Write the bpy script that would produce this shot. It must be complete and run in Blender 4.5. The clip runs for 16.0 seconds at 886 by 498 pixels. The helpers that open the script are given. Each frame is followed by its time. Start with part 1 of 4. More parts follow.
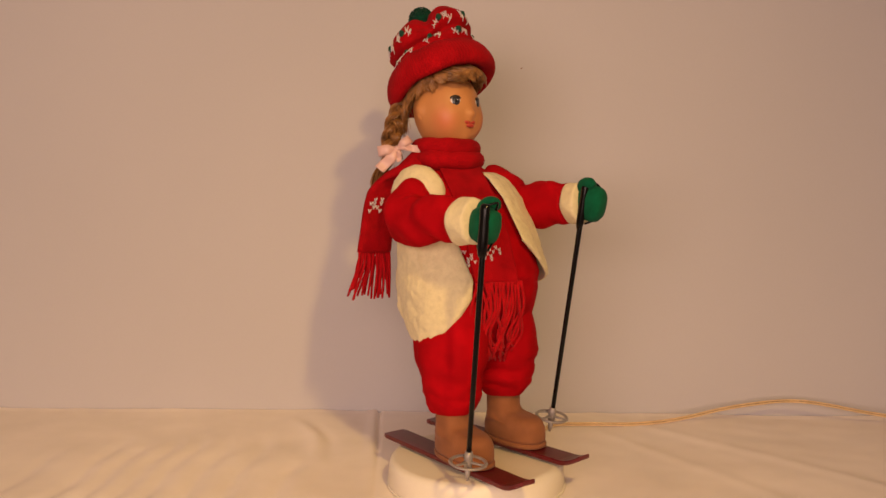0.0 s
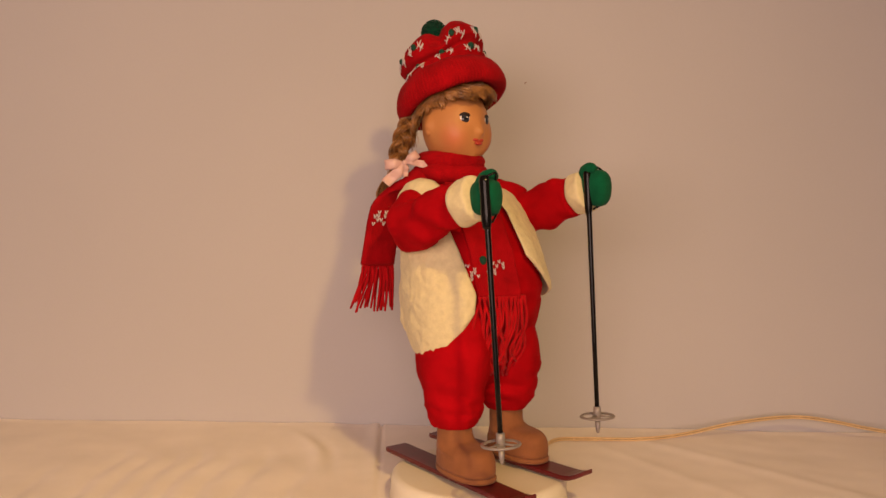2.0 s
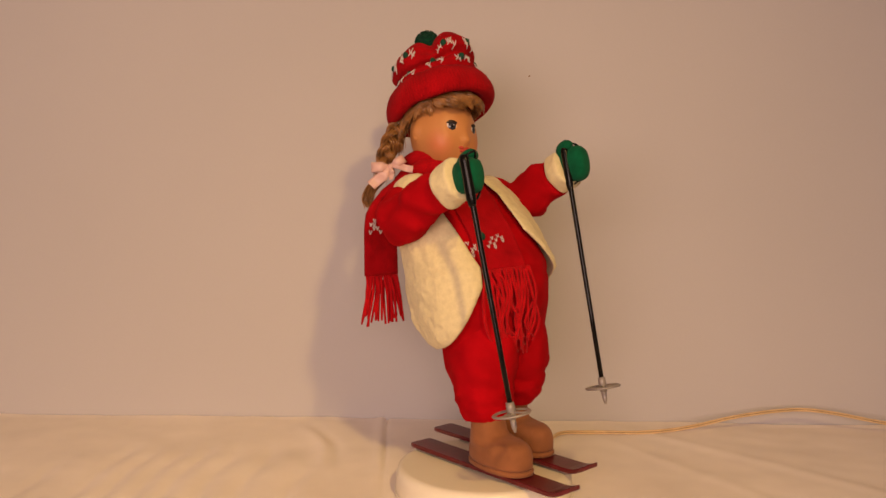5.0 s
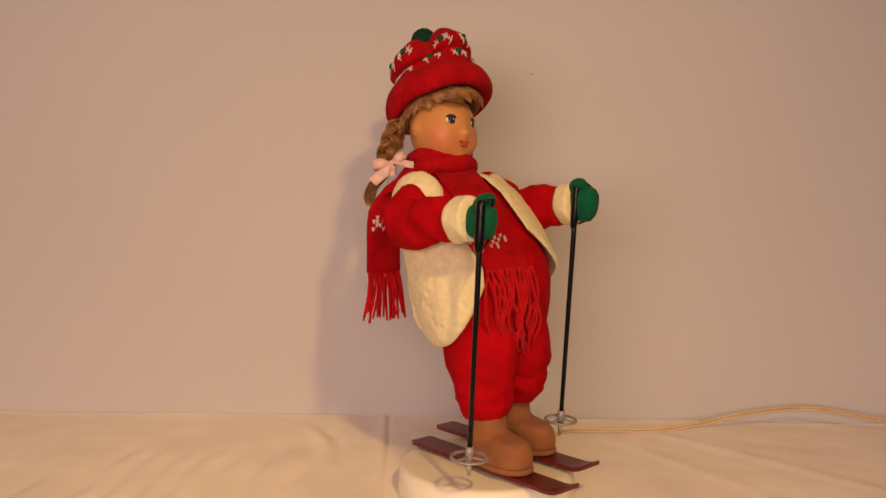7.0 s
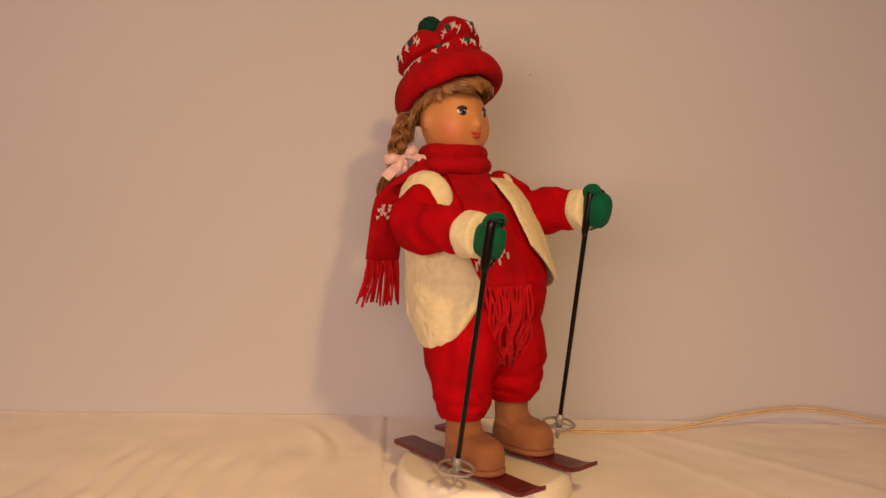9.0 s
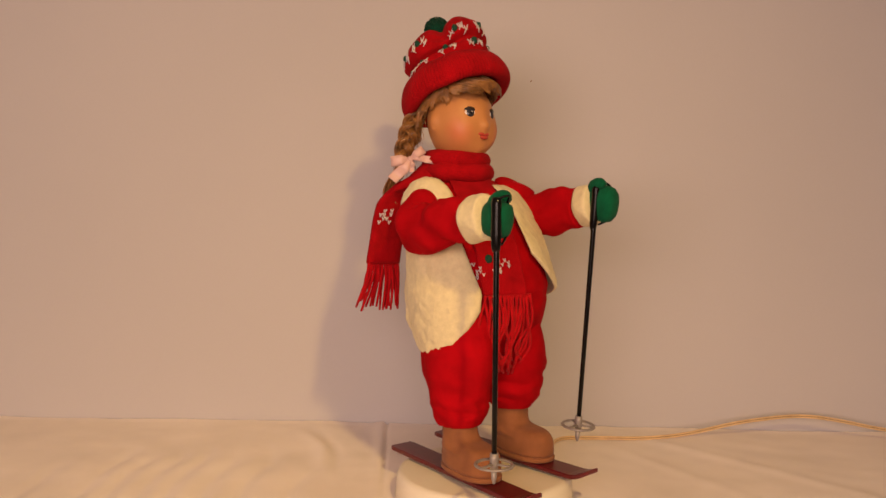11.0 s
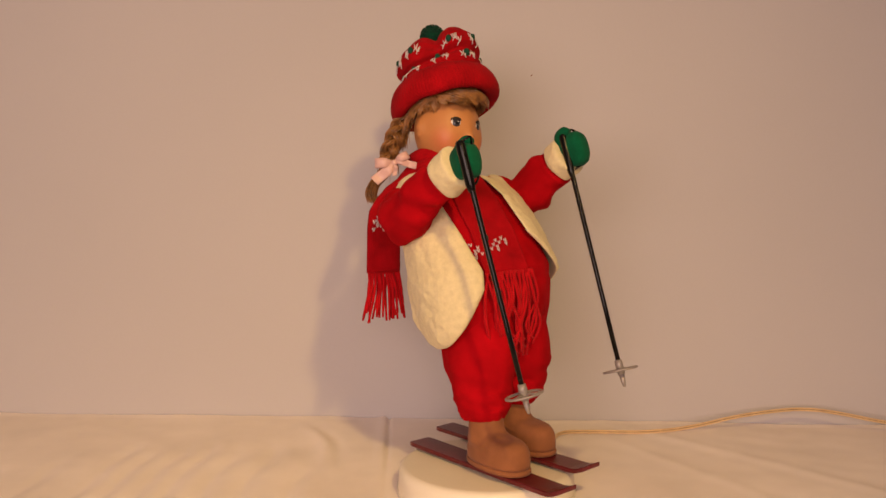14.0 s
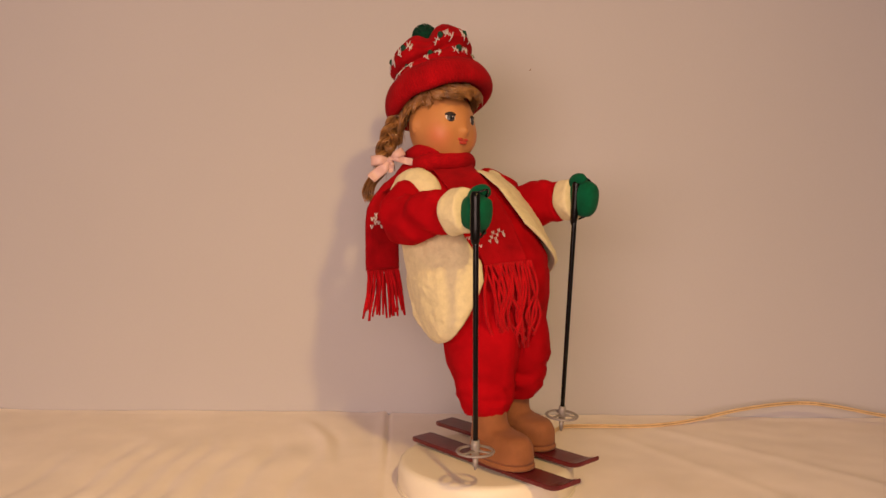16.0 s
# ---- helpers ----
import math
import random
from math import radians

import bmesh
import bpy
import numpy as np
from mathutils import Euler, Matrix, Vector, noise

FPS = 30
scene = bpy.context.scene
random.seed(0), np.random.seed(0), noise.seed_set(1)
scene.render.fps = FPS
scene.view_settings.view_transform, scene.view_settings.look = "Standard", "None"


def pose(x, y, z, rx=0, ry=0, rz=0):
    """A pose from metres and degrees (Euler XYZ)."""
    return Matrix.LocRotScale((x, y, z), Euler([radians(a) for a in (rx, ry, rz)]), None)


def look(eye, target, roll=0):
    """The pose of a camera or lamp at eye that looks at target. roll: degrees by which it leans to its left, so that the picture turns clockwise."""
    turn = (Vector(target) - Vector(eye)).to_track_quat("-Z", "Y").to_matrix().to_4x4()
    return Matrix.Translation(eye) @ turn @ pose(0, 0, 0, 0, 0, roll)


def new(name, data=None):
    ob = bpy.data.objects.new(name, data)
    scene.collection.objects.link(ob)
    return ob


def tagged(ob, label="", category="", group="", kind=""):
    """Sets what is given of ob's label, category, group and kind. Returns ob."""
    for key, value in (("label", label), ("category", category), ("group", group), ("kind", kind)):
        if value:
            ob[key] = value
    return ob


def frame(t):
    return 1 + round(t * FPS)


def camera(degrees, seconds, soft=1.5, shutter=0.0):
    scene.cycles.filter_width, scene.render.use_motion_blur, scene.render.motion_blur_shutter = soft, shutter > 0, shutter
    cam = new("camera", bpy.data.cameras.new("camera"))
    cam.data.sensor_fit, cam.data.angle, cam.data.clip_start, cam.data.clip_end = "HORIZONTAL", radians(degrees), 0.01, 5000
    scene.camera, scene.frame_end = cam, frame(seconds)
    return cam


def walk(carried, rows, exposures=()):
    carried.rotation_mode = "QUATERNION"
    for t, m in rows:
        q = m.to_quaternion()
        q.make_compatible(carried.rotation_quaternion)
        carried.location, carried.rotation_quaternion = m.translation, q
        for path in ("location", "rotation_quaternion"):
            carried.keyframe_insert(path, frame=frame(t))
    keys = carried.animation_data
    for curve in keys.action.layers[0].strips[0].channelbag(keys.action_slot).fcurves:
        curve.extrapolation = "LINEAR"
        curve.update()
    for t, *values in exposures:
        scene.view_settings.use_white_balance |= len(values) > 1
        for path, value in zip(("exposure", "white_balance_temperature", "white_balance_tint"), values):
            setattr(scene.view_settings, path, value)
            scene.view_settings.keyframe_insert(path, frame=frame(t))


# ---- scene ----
cam = camera(57.81, 16.0, 1.5)

# the camera stands on a tripod at chest height of the doll and is nudged a little: pan, down-tilt, roll in degrees
EYE = (-0.0464, -1.08, 0.386)
AIM = [
    (0.0, -0.718, 3.933, -0.061), (0.5, -0.751, 3.727, -0.066), (1.0, -0.811, 3.531, 0.084),
    (1.5, -0.667, 3.421, 0.312), (2.0, -0.476, 2.977, 0.228), (2.5, -0.390, 3.049, 0.192),
    (3.0, -0.475, 2.994, 0.236), (3.5, -0.470, 3.396, -0.009), (4.0, -0.350, 3.378, -0.017),
    (6.5, 0.013, 3.508, -0.081), (7.0, 0.0, 3.546, 0.0), (7.5, 0.001, 3.595, 0.008),
    (8.0, -0.046, 3.682, 0.174), (8.5, -0.120, 3.618, 0.030), (9.0, -0.114, 3.523, 0.091),
    (11.5, -0.082, 3.045, 0.231), (12.0, -0.108, 3.237, 0.188), (12.5, 0.122, 3.107, 0.254),
    (13.0, 0.055, 3.272, -0.037), (13.5, 0.056, 3.355, -0.042), (14.0, -0.004, 3.446, -0.037),
    (14.5, -0.094, 3.497, -0.119), (15.0, -0.063, 3.661, -0.258), (15.5, -0.034, 3.748, -0.181),
    (16.0, -0.078, 3.800, -0.202)]


def aimed(pan, tilt, roll):
    p, d = radians(pan), radians(tilt)
    way = Vector((-math.sin(p) * math.cos(d), math.cos(p) * math.cos(d), -math.sin(d)))
    return look(EYE, Vector(EYE) + way, roll)


walk(cam, [(t, aimed(p, d, r)) for t, p, d, r in AIM],
     [(0.0, 0.0, 6500, 10), (9.0, 0.0, 6500, 10), (12.0, 0.03, 6420, 10), (14.0, 0.05, 6280, 10), (16.0, 0.06, 6250, 10)])

# ---- light ----
world = bpy.data.worlds.new("room_air")
scene.world = world
world.use_nodes = True
world.node_tree.nodes["Background"].inputs[0].default_value = (0.85, 0.9, 1.0, 1)
world.node_tree.nodes["Background"].inputs[1].default_value = 0.25
scene.view_settings.exposure = 0.0


def area(name, eye, target, size, size_y, power, color, spread=180):
    lamp = bpy.data.lights.new(name, "AREA")
    lamp.shape, lamp.size, lamp.size_y, lamp.energy, lamp.color = "RECTANGLE", size, size_y, power, color
    lamp.spread = radians(spread)
    ob = new(name, lamp)
    ob.matrix_world = look(eye, target)
    return ob


LAMP_AT, LAMP_TO = (0.44, -1.42, 1.34), (-0.46, 0.24, -0.16)
area("desk_lamp_light", LAMP_AT, LAMP_TO, 0.09, 0.09, 3.6, (1.0, 0.63, 0.205), 86)
area("window_light", (-0.60, -2.57, 0.66), (0.05, 0, 0.1), 2.1, 1.10, 51.5, (1.0, 0.678, 0.568))


# ---- materials ----
def nodes_of(name):
    m = bpy.data.materials.new(name)
    m.use_nodes = True
    nt = m.node_tree
    return m, nt, nt.nodes["Principled BSDF"]


def surface(name, color, rough=0.7, scale=60.0, vary=0.2, bump=0.2, fine=900.0, depth=0.001, metal=0.0, sheen=0.0, spec=0.4, stretch=(1, 1, 1), large=0.0):
    """A base colour broken up at two scales, with fine relief in the object's own space."""
    m, nt, b = nodes_of(name)
    tc, mp = nt.nodes.new("ShaderNodeTexCoord"), nt.nodes.new("ShaderNodeMapping")
    mp.inputs["Scale"].default_value = stretch
    nt.links.new(tc.outputs["Object"], mp.inputs[0])
    n1, n2 = nt.nodes.new("ShaderNodeTexNoise"), nt.nodes.new("ShaderNodeTexNoise")
    n1.inputs["Scale"].default_value, n2.inputs["Scale"].default_value = scale, fine
    n1.inputs["Detail"].default_value, n2.inputs["Detail"].default_value = 4, 3
    for n in (n1, n2):
        nt.links.new(mp.outputs[0], n.inputs["Vector"])
    mixed = nt.nodes.new("ShaderNodeMath")
    mixed.operation = "MULTIPLY_ADD"
    nt.links.new(n2.outputs[0], mixed.inputs[0])
    mixed.inputs[1].default_value = 0.4
    nt.links.new(n1.outputs[0], mixed.inputs[2])
    ramp = nt.nodes.new("ShaderNodeValToRGB")
    ramp.color_ramp.elements[0].position, ramp.color_ramp.elements[1].position = 0.45, 0.95
    lo, hi = [max(0, c * (1 - vary)) for c in color], [min(1, c * (1 + vary)) for c in color]
    ramp.color_ramp.elements[0].color, ramp.color_ramp.elements[1].color = (*lo, 1), (*hi, 1)
    nt.links.new(mixed.outputs[0], ramp.inputs[0])
    nt.links.new(ramp.outputs[0], b.inputs["Base Color"])
    bp = nt.nodes.new("ShaderNodeBump")
    bp.inputs["Strength"].default_value, bp.inputs["Distance"].default_value = bump, depth
    nt.links.new(mixed.outputs[0], bp.inputs["Height"])
    nt.links.new(bp.outputs[0], b.inputs["Normal"])
    b.inputs["Roughness"].default_value, b.inputs["Metallic"].default_value = rough, metal
    b.inputs["Specular IOR Level"].default_value = spec
    b.inputs["Sheen Weight"].default_value = sheen
    b.inputs["Sheen Roughness"].default_value = 0.5
    return m


def knit(name, color, ribs, axis="angle"):
    """Knitted wool: ribs run round the object's z axis (angle) or across it."""
    m = surface(name, color, 0.95, 45, 0.25, 0.5, 700, 0.0015, sheen=0.01, spec=0.1)
    nt = m.node_tree
    b = nt.nodes["Principled BSDF"]
    tc, sep = nt.nodes.new("ShaderNodeTexCoord"), nt.nodes.new("ShaderNodeSeparateXYZ")
    nt.links.new(tc.outputs["Object"], sep.inputs[0])
    if axis == "angle":
        a = nt.nodes.new("ShaderNodeMath")
        a.operation = "ARCTAN2"
        nt.links.new(sep.outputs[1], a.inputs[0])
        nt.links.new(sep.outputs[0], a.inputs[1])
        src = a.outputs[0]
    else:
        src = sep.outputs[1]
    s = nt.nodes.new("ShaderNodeMath")
    s.operation = "MULTIPLY"
    nt.links.new(src, s.inputs[0])
    s.inputs[1].default_value = ribs
    w = nt.nodes.new("ShaderNodeMath")
    w.operation = "SINE"
    nt.links.new(s.outputs[0], w.inputs[0])
    old = next(n for n in nt.nodes if n.type == "BUMP")
    bp = nt.nodes.new("ShaderNodeBump")
    bp.inputs["Strength"].default_value, bp.inputs["Distance"].default_value = (0.30, 0.0010) if axis == "angle" else (0.18, 0.0006)
    nt.links.new(w.outputs[0], bp.inputs["Height"])
    nt.links.new(old.outputs[0], bp.inputs["Normal"])
    nt.links.new(bp.outputs[0], b.inputs["Normal"])
    return m


RED = (0.37, 0.0022, 0.0060)
M_WALL = surface("wall_paint", (0.52, 0.50, 0.49), 0.85, 2.0, 0.025, 0.12, 240, 0.0008)
M_CLOTH = surface("table_cloth", (0.91, 0.835, 0.75), 0.9, 9.0, 0.07, 0.25, 1500, 0.0006, sheen=0.05, spec=0.2)
M_PLAIN = surface("room_paint", (0.34, 0.28, 0.24), 0.9, 3.0, 0.05, 0.1, 200)
M_BASE = surface("cream_plastic", (0.82, 0.76, 0.60), 0.38, 9, 0.04, 0.04, 300, 0.0004)
M_SKI = surface("maroon_plastic", (0.105, 0.006, 0.010), 0.3, 60, 0.2, 0.05, 400, 0.0004, spec=0.5)
M_BOOT = surface("tan_suede", (0.27, 0.105, 0.042), 0.85, 55, 0.13, 0.35, 900, 0.0008, sheen=0.08, spec=0.15)
M_FLANNEL = surface("red_flannel", RED, 0.92, 35, 0.24, 0.5, 1300, 0.0016, spec=0.05)
RED_WOOL = (0.315, 0.0020, 0.0054)
M_KNIT_CUFF = knit("red_ribbed_knit", RED_WOOL, 105)
M_KNIT = surface("red_knit", RED_WOOL, 0.95, 45, 0.25, 0.6, 800, 0.0014, sheen=0.01, spec=0.1, stretch=(1.6, 1.6, 0.8))
M_SCARF = knit("red_scarf_knit", RED_WOOL, 2300, "flat")
M_YARN = surface("red_yarn", (0.42, 0.003, 0.007), 0.95, 90, 0.25, 0.6, 1200, 0.0012, sheen=0.05, spec=0.1)
M_FLEECE = surface("cream_fleece", (0.70, 0.61, 0.36), 1.0, 120, 0.08, 0.45, 420, 0.0011, sheen=0.16, spec=0.05)


def nubs(m, scale, strength, distance):
    """Curly nubs over a pile fabric: rounded cells with dark gaps, in relief alone."""
    nt = m.node_tree
    b = nt.nodes["Principled BSDF"]
    old = next(n for n in nt.nodes if n.type == "BUMP")
    tc, n1, v = nt.nodes.new("ShaderNodeTexCoord"), nt.nodes.new("ShaderNodeTexNoise"), nt.nodes.new("ShaderNodeTexVoronoi")
    n1.inputs["Scale"].default_value = scale * 0.5
    add = nt.nodes.new("ShaderNodeVectorMath")
    add.operation = "MULTIPLY_ADD"
    nt.links.new(tc.outputs["Object"], n1.inputs["Vector"])
    nt.links.new(n1.outputs["Color"], add.inputs[0])
    add.inputs[1].default_value = (0.012, 0.012, 0.012)
    nt.links.new(tc.outputs["Object"], add.inputs[2])
    v.feature = "SMOOTH_F1"
    v.inputs["Scale"].default_value = scale
    nt.links.new(add.outputs[0], v.inputs["Vector"])
    bp = nt.nodes.new("ShaderNodeBump")
    bp.invert = True
    bp.inputs["Strength"].default_value, bp.inputs["Distance"].default_value = strength, distance
    nt.links.new(v.outputs["Distance"], bp.inputs["Height"])
    nt.links.new(old.outputs[0], bp.inputs["Normal"])
    nt.links.new(bp.outputs[0], b.inputs["Normal"])


nubs(M_FLEECE, 105, 0.42, 0.004)
nubs(M_FLANNEL, 26, 0.22, 0.008)
M_GREEN = surface("green_felt", (0.003, 0.088, 0.038), 0.95, 60, 0.25, 0.5, 1100, 0.0010, sheen=0.05, spec=0.1)
M_POM = surface("dark_green_yarn", (0.004, 0.042, 0.023), 0.95, 160, 0.35, 0.9, 900, 0.0022, sheen=0.05, spec=0.1)
M_STITCH = surface("white_yarn", (0.62, 0.56, 0.54), 0.95, 200, 0.12, 0.4, 900)
M_STITCH_G = surface("green_yarn", (0.006, 0.05, 0.028), 0.95, 200, 0.2, 0.4, 900)
M_BLACK = surface("black_plastic", (0.004, 0.0036, 0.0036), 0.24, 100, 0.2, 0.05, 500, 0.0004, spec=0.22)
M_GREY = surface("grey_plastic", (0.30, 0.27, 0.25), 0.4, 120, 0.12, 0.1, 700, 0.0004, metal=0.25)
M_SKIN = surface("doll_vinyl", (0.50, 0.215, 0.070), 0.46, 14, 0.08, 0.05, 500, 0.0004, spec=0.35)
M_LIP = surface("lip_paint", (0.46, 0.055, 0.034), 0.45, 80, 0.08, 0.05)
M_EYE = surface("eye_white", (0.66, 0.60, 0.56), 0.12, 60, 0.03, 0.0)
M_IRIS = surface("eye_iris", (0.030, 0.031, 0.039), 0.06, 500, 0.3, 0.0, spec=0.6)
M_PUPIL = surface("eye_pupil", (0.004, 0.004, 0.004), 0.05, 60, 0.1, 0.0, spec=0.6)
M_LASH = surface("lash_paint", (0.02, 0.010, 0.006), 0.6, 60, 0.2, 0.0)
M_HAIR = surface("light_brown_hair", (0.265, 0.12, 0.035), 0.30, 90, 0.6, 0.5, 1500, 0.0010, spec=0.5)
M_RIBBON = surface("pink_satin", (0.62, 0.40, 0.36), 0.35, 60, 0.06, 0.15, 900, 0.0004, sheen=0.1)
M_BROWN = surface("brown_core", (0.20, 0.10, 0.045), 0.5, 50, 0.2, 0.05, 400)
M_CORD = surface("gold_clear_cord", (0.70, 0.50, 0.26), 0.3, 50, 0.15, 0.05, 400, spec=0.6)


def blush(m):
    """Rosy cheeks sprayed on the vinyl: two soft round patches at the head's own places."""
    nt = m.node_tree
    b = nt.nodes["Principled BSDF"]
    src = b.inputs["Base Color"].links[0].from_socket
    tc = nt.nodes.new("ShaderNodeTexCoord")
    for side in (-1, 1):
        d = nt.nodes.new("ShaderNodeVectorMath")
        d.operation = "DISTANCE"
        nt.links.new(tc.outputs["Object"], d.inputs[0])
        d.inputs[1].default_value = (-0.018, side * 0.034, -0.026)
        r = nt.nodes.new("ShaderNodeMapRange")
        r.inputs["From Min"].default_value, r.inputs["From Max"].default_value = 0.004, 0.024
        r.inputs["To Min"].default_value, r.inputs["To Max"].default_value = 0.55, 0.0
        nt.links.new(d.outputs["Value"], r.inputs["Value"])
        mx = nt.nodes.new("ShaderNodeMix")
        mx.data_type = "RGBA"
        nt.links.new(r.outputs[0], mx.inputs["Factor"])
        nt.links.new(src, mx.inputs[6])
        mx.inputs[7].default_value = (0.60, 0.14, 0.065, 1)
        src = mx.outputs[2]
    nt.links.new(src, b.inputs["Base Color"])


blush(M_SKIN)


# ---- mesh helpers ----
def ring_verts(bm, pts):
    return [bm.verts.new(p) for p in pts]


def loft(bm, rings, closed=True, caps=True, mat=0):
    """Skin a list of rings of equal length."""
    vs = [ring_verts(bm, r) for r in rings]
    n = len(vs[0])
    for a, b in zip(vs, vs[1:]):
        for i in range(n if closed else n - 1):
            j = (i + 1) % n
            bm.faces.new((a[i], a[j], b[j], b[i])).material_index = mat
    if caps and closed:
        bm.faces.new(list(reversed(vs[0]))).material_index = mat
        bm.faces.new(vs[-1]).material_index = mat
    return vs


def ellipse(cx, cy, z, a, b, n=40, wob=0.0, seed=0.0):
    out = []
    for i in range(n):
        t = 2 * math.pi * i / n
        k = 1 + wob * noise.noise((math.cos(t) * 1.7 + seed, math.sin(t) * 1.7, z * 22 + seed))
        out.append(Vector((cx + a * k * math.cos(t), cy + b * k * math.sin(t), z)))
    return out


def smooth_path(pts, steps=8):
    """Points along a smooth line through the given ones."""
    P = [Vector(p) for p in pts]
    P = [2 * P[0] - P[1]] + P + [2 * P[-1] - P[-2]]
    out = []
    for i in range(1, len(P) - 2):
        a, b, c, d = P[i - 1:i + 3]
        for s in range(steps):
            t = s / steps
            out.append(0.5 * (2 * b + (c - a) * t + (2 * a - 5 * b + 4 * c - d) * t * t + (3 * b - a - 3 * c + d) * t ** 3))
    out.append(P[-2])
    return out


def along(values, n):
    """Values spread evenly over n places."""
    out = []
    for i in range(n):
        x = i / (n - 1) * (len(values) - 1)
        k = min(int(x), len(values) - 2)
        out.append(values[k] + (values[k + 1] - values[k]) * (x - k))
    return out


def tube(bm, path, radii, sides=8, flat=1.0, side=None, mat=0, wob=0.0, seed=0.0):
    """A tube along a path; flat squeezes it across the given side direction."""
    n = len(path)
    rad = along(list(radii), n) if len(radii) != n else radii
    rings, u = [], Vector(side) if side else None
    for i, p in enumerate(path):
        t = (path[min(i + 1, n - 1)] - path[max(i - 1, 0)]).normalized()
        if u is None:
            u = t.orthogonal()
        u = (u - t * u.dot(t)).normalized()
        v = t.cross(u)
        r = []
        for j in range(sides):
            a = 2 * math.pi * j / sides
            k = 1 + (wob * noise.noise((p.x * 40 + seed, p.z * 40 + math.cos(a), p.y * 40 + math.sin(a))) if wob else 0)
            r.append(p + (u * math.cos(a) + v * math.sin(a) * flat) * rad[i] * k)
        rings.append(r)
    loft(bm, rings, mat=mat)


def ball(bm, c, r, seg=16, rows=10, wob=0.0, seed=0.0, mat=0, rot=None):
    r = (r, r, r) if isinstance(r, (int, float)) else r
    m = rot or Matrix.Identity(3)
    rings = []
    for i in range(1, rows):
        th = math.pi * i / rows
        ringp = []
        for j in range(seg):
            a = 2 * math.pi * j / seg
            d = Vector((math.sin(th) * math.cos(a), math.sin(th) * math.sin(a), -math.cos(th)))
            k = 1 + (wob * noise.noise(d * 2.2 + Vector((seed, seed, seed))) if wob else 0)
            ringp.append(Vector(c) + m @ Vector((d.x * r[0] * k, d.y * r[1] * k, d.z * r[2] * k)))
        rings.append(ringp)
    loft(bm, rings, mat=mat)


def part(name, bm, material, parent=None, label="", origin=(0, 0, 0), smooth=True):
    """Link a bmesh as one mesh object, with its origin at the given place."""
    bmesh.ops.recalc_face_normals(bm, faces=bm.faces)
    bmesh.ops.translate(bm, verts=bm.verts, vec=-Vector(origin))
    me = bpy.data.meshes.new(name)
    bm.to_mesh(me)
    bm.free()
    for m in (material if isinstance(material, (list, tuple)) else [material]):
        me.materials.append(m)
    if smooth:
        for p in me.polygons:
            p.use_smooth = True
    ob = new(name, me)
    if parent:
        ob.parent = parent
    if label:
        tagged(ob, label)
    return ob


def soften(ob, width=0.002, segments=2, angle=40):
    b = ob.modifiers.new("bevel", "BEVEL")
    b.width, b.segments, b.limit_method, b.angle_limit = width, segments, "ANGLE", radians(angle)
    return ob


def subdivide(ob, levels=1):
    s = ob.modifiers.new("subsurf", "SUBSURF")
    s.levels = s.render_levels = levels
    return ob


def box(bm, x0, x1, y0, y1, z0, z1):
    m = Matrix.Translation(((x0 + x1) / 2, (y0 + y1) / 2, (z0 + z1) / 2)) @ Matrix.Diagonal((x1 - x0, y1 - y0, z1 - z0, 1))
    bmesh.ops.create_cube(bm, size=1, matrix=m)


def empty(name, label, category, group=""):
    return tagged(new(name), label, category, group)


# ---- the room ----
WALL = pose(-0.146, 0.324, 0, 0, 0, -3.2)
bm = bmesh.new()
box(bm, -2.4, 2.6, 0.0, 0.12, -0.75, 1.75)
wall = part("wall_north", bm, M_WALL, smooth=False)
wall.matrix_world = WALL
tagged(wall, "smooth off-white painted wall behind the table", "wall", kind="structure")

bm = bmesh.new()
ball(bm, (0, 0, 0), (0.0022, 0.0006, 0.0010), 8, 6, 0.4, 2, rot=Matrix.Rotation(radians(-35), 3, "Y"))
speck = part("wall_mark", bm, M_BROWN)
speck.matrix_world = WALL @ pose(0.252, -0.0005, 0.600)
tagged(speck, "tiny dark speck on the painted wall", "wall mark")

for name, size in (("wall_west", (-2.52, -2.4, -2.6, 0.6, -0.75, 1.75)), ("wall_east", (2.4, 2.52, -2.6, 0.6, -0.75, 1.75)),
                   ("floor", (-2.52, 2.52, -2.6, 0.6, -0.87, -0.75)), ("ceiling", (-2.52, 2.52, -2.6, 0.6, 1.75, 1.87))):
    bm = bmesh.new()
    box(bm, *size)
    tagged(part(name, bm, M_PLAIN, smooth=False), "plain painted room surface", name.split("_")[0], kind="structure")
bm = bmesh.new()
for b in ((-2.52, -1.68, -2.72, -2.6, -0.75, 1.75), (0.48, 2.52, -2.72, -2.6, -0.75, 1.75),
          (-1.68, 0.48, -2.72, -2.6, -0.75, 0.08), (-1.68, 0.48, -2.72, -2.6, 1.24, 1.75)):
    box(bm, *b)
tagged(part("wall_south", bm, M_PLAIN, smooth=False), "plain painted wall with a window opening", "wall", kind="structure")


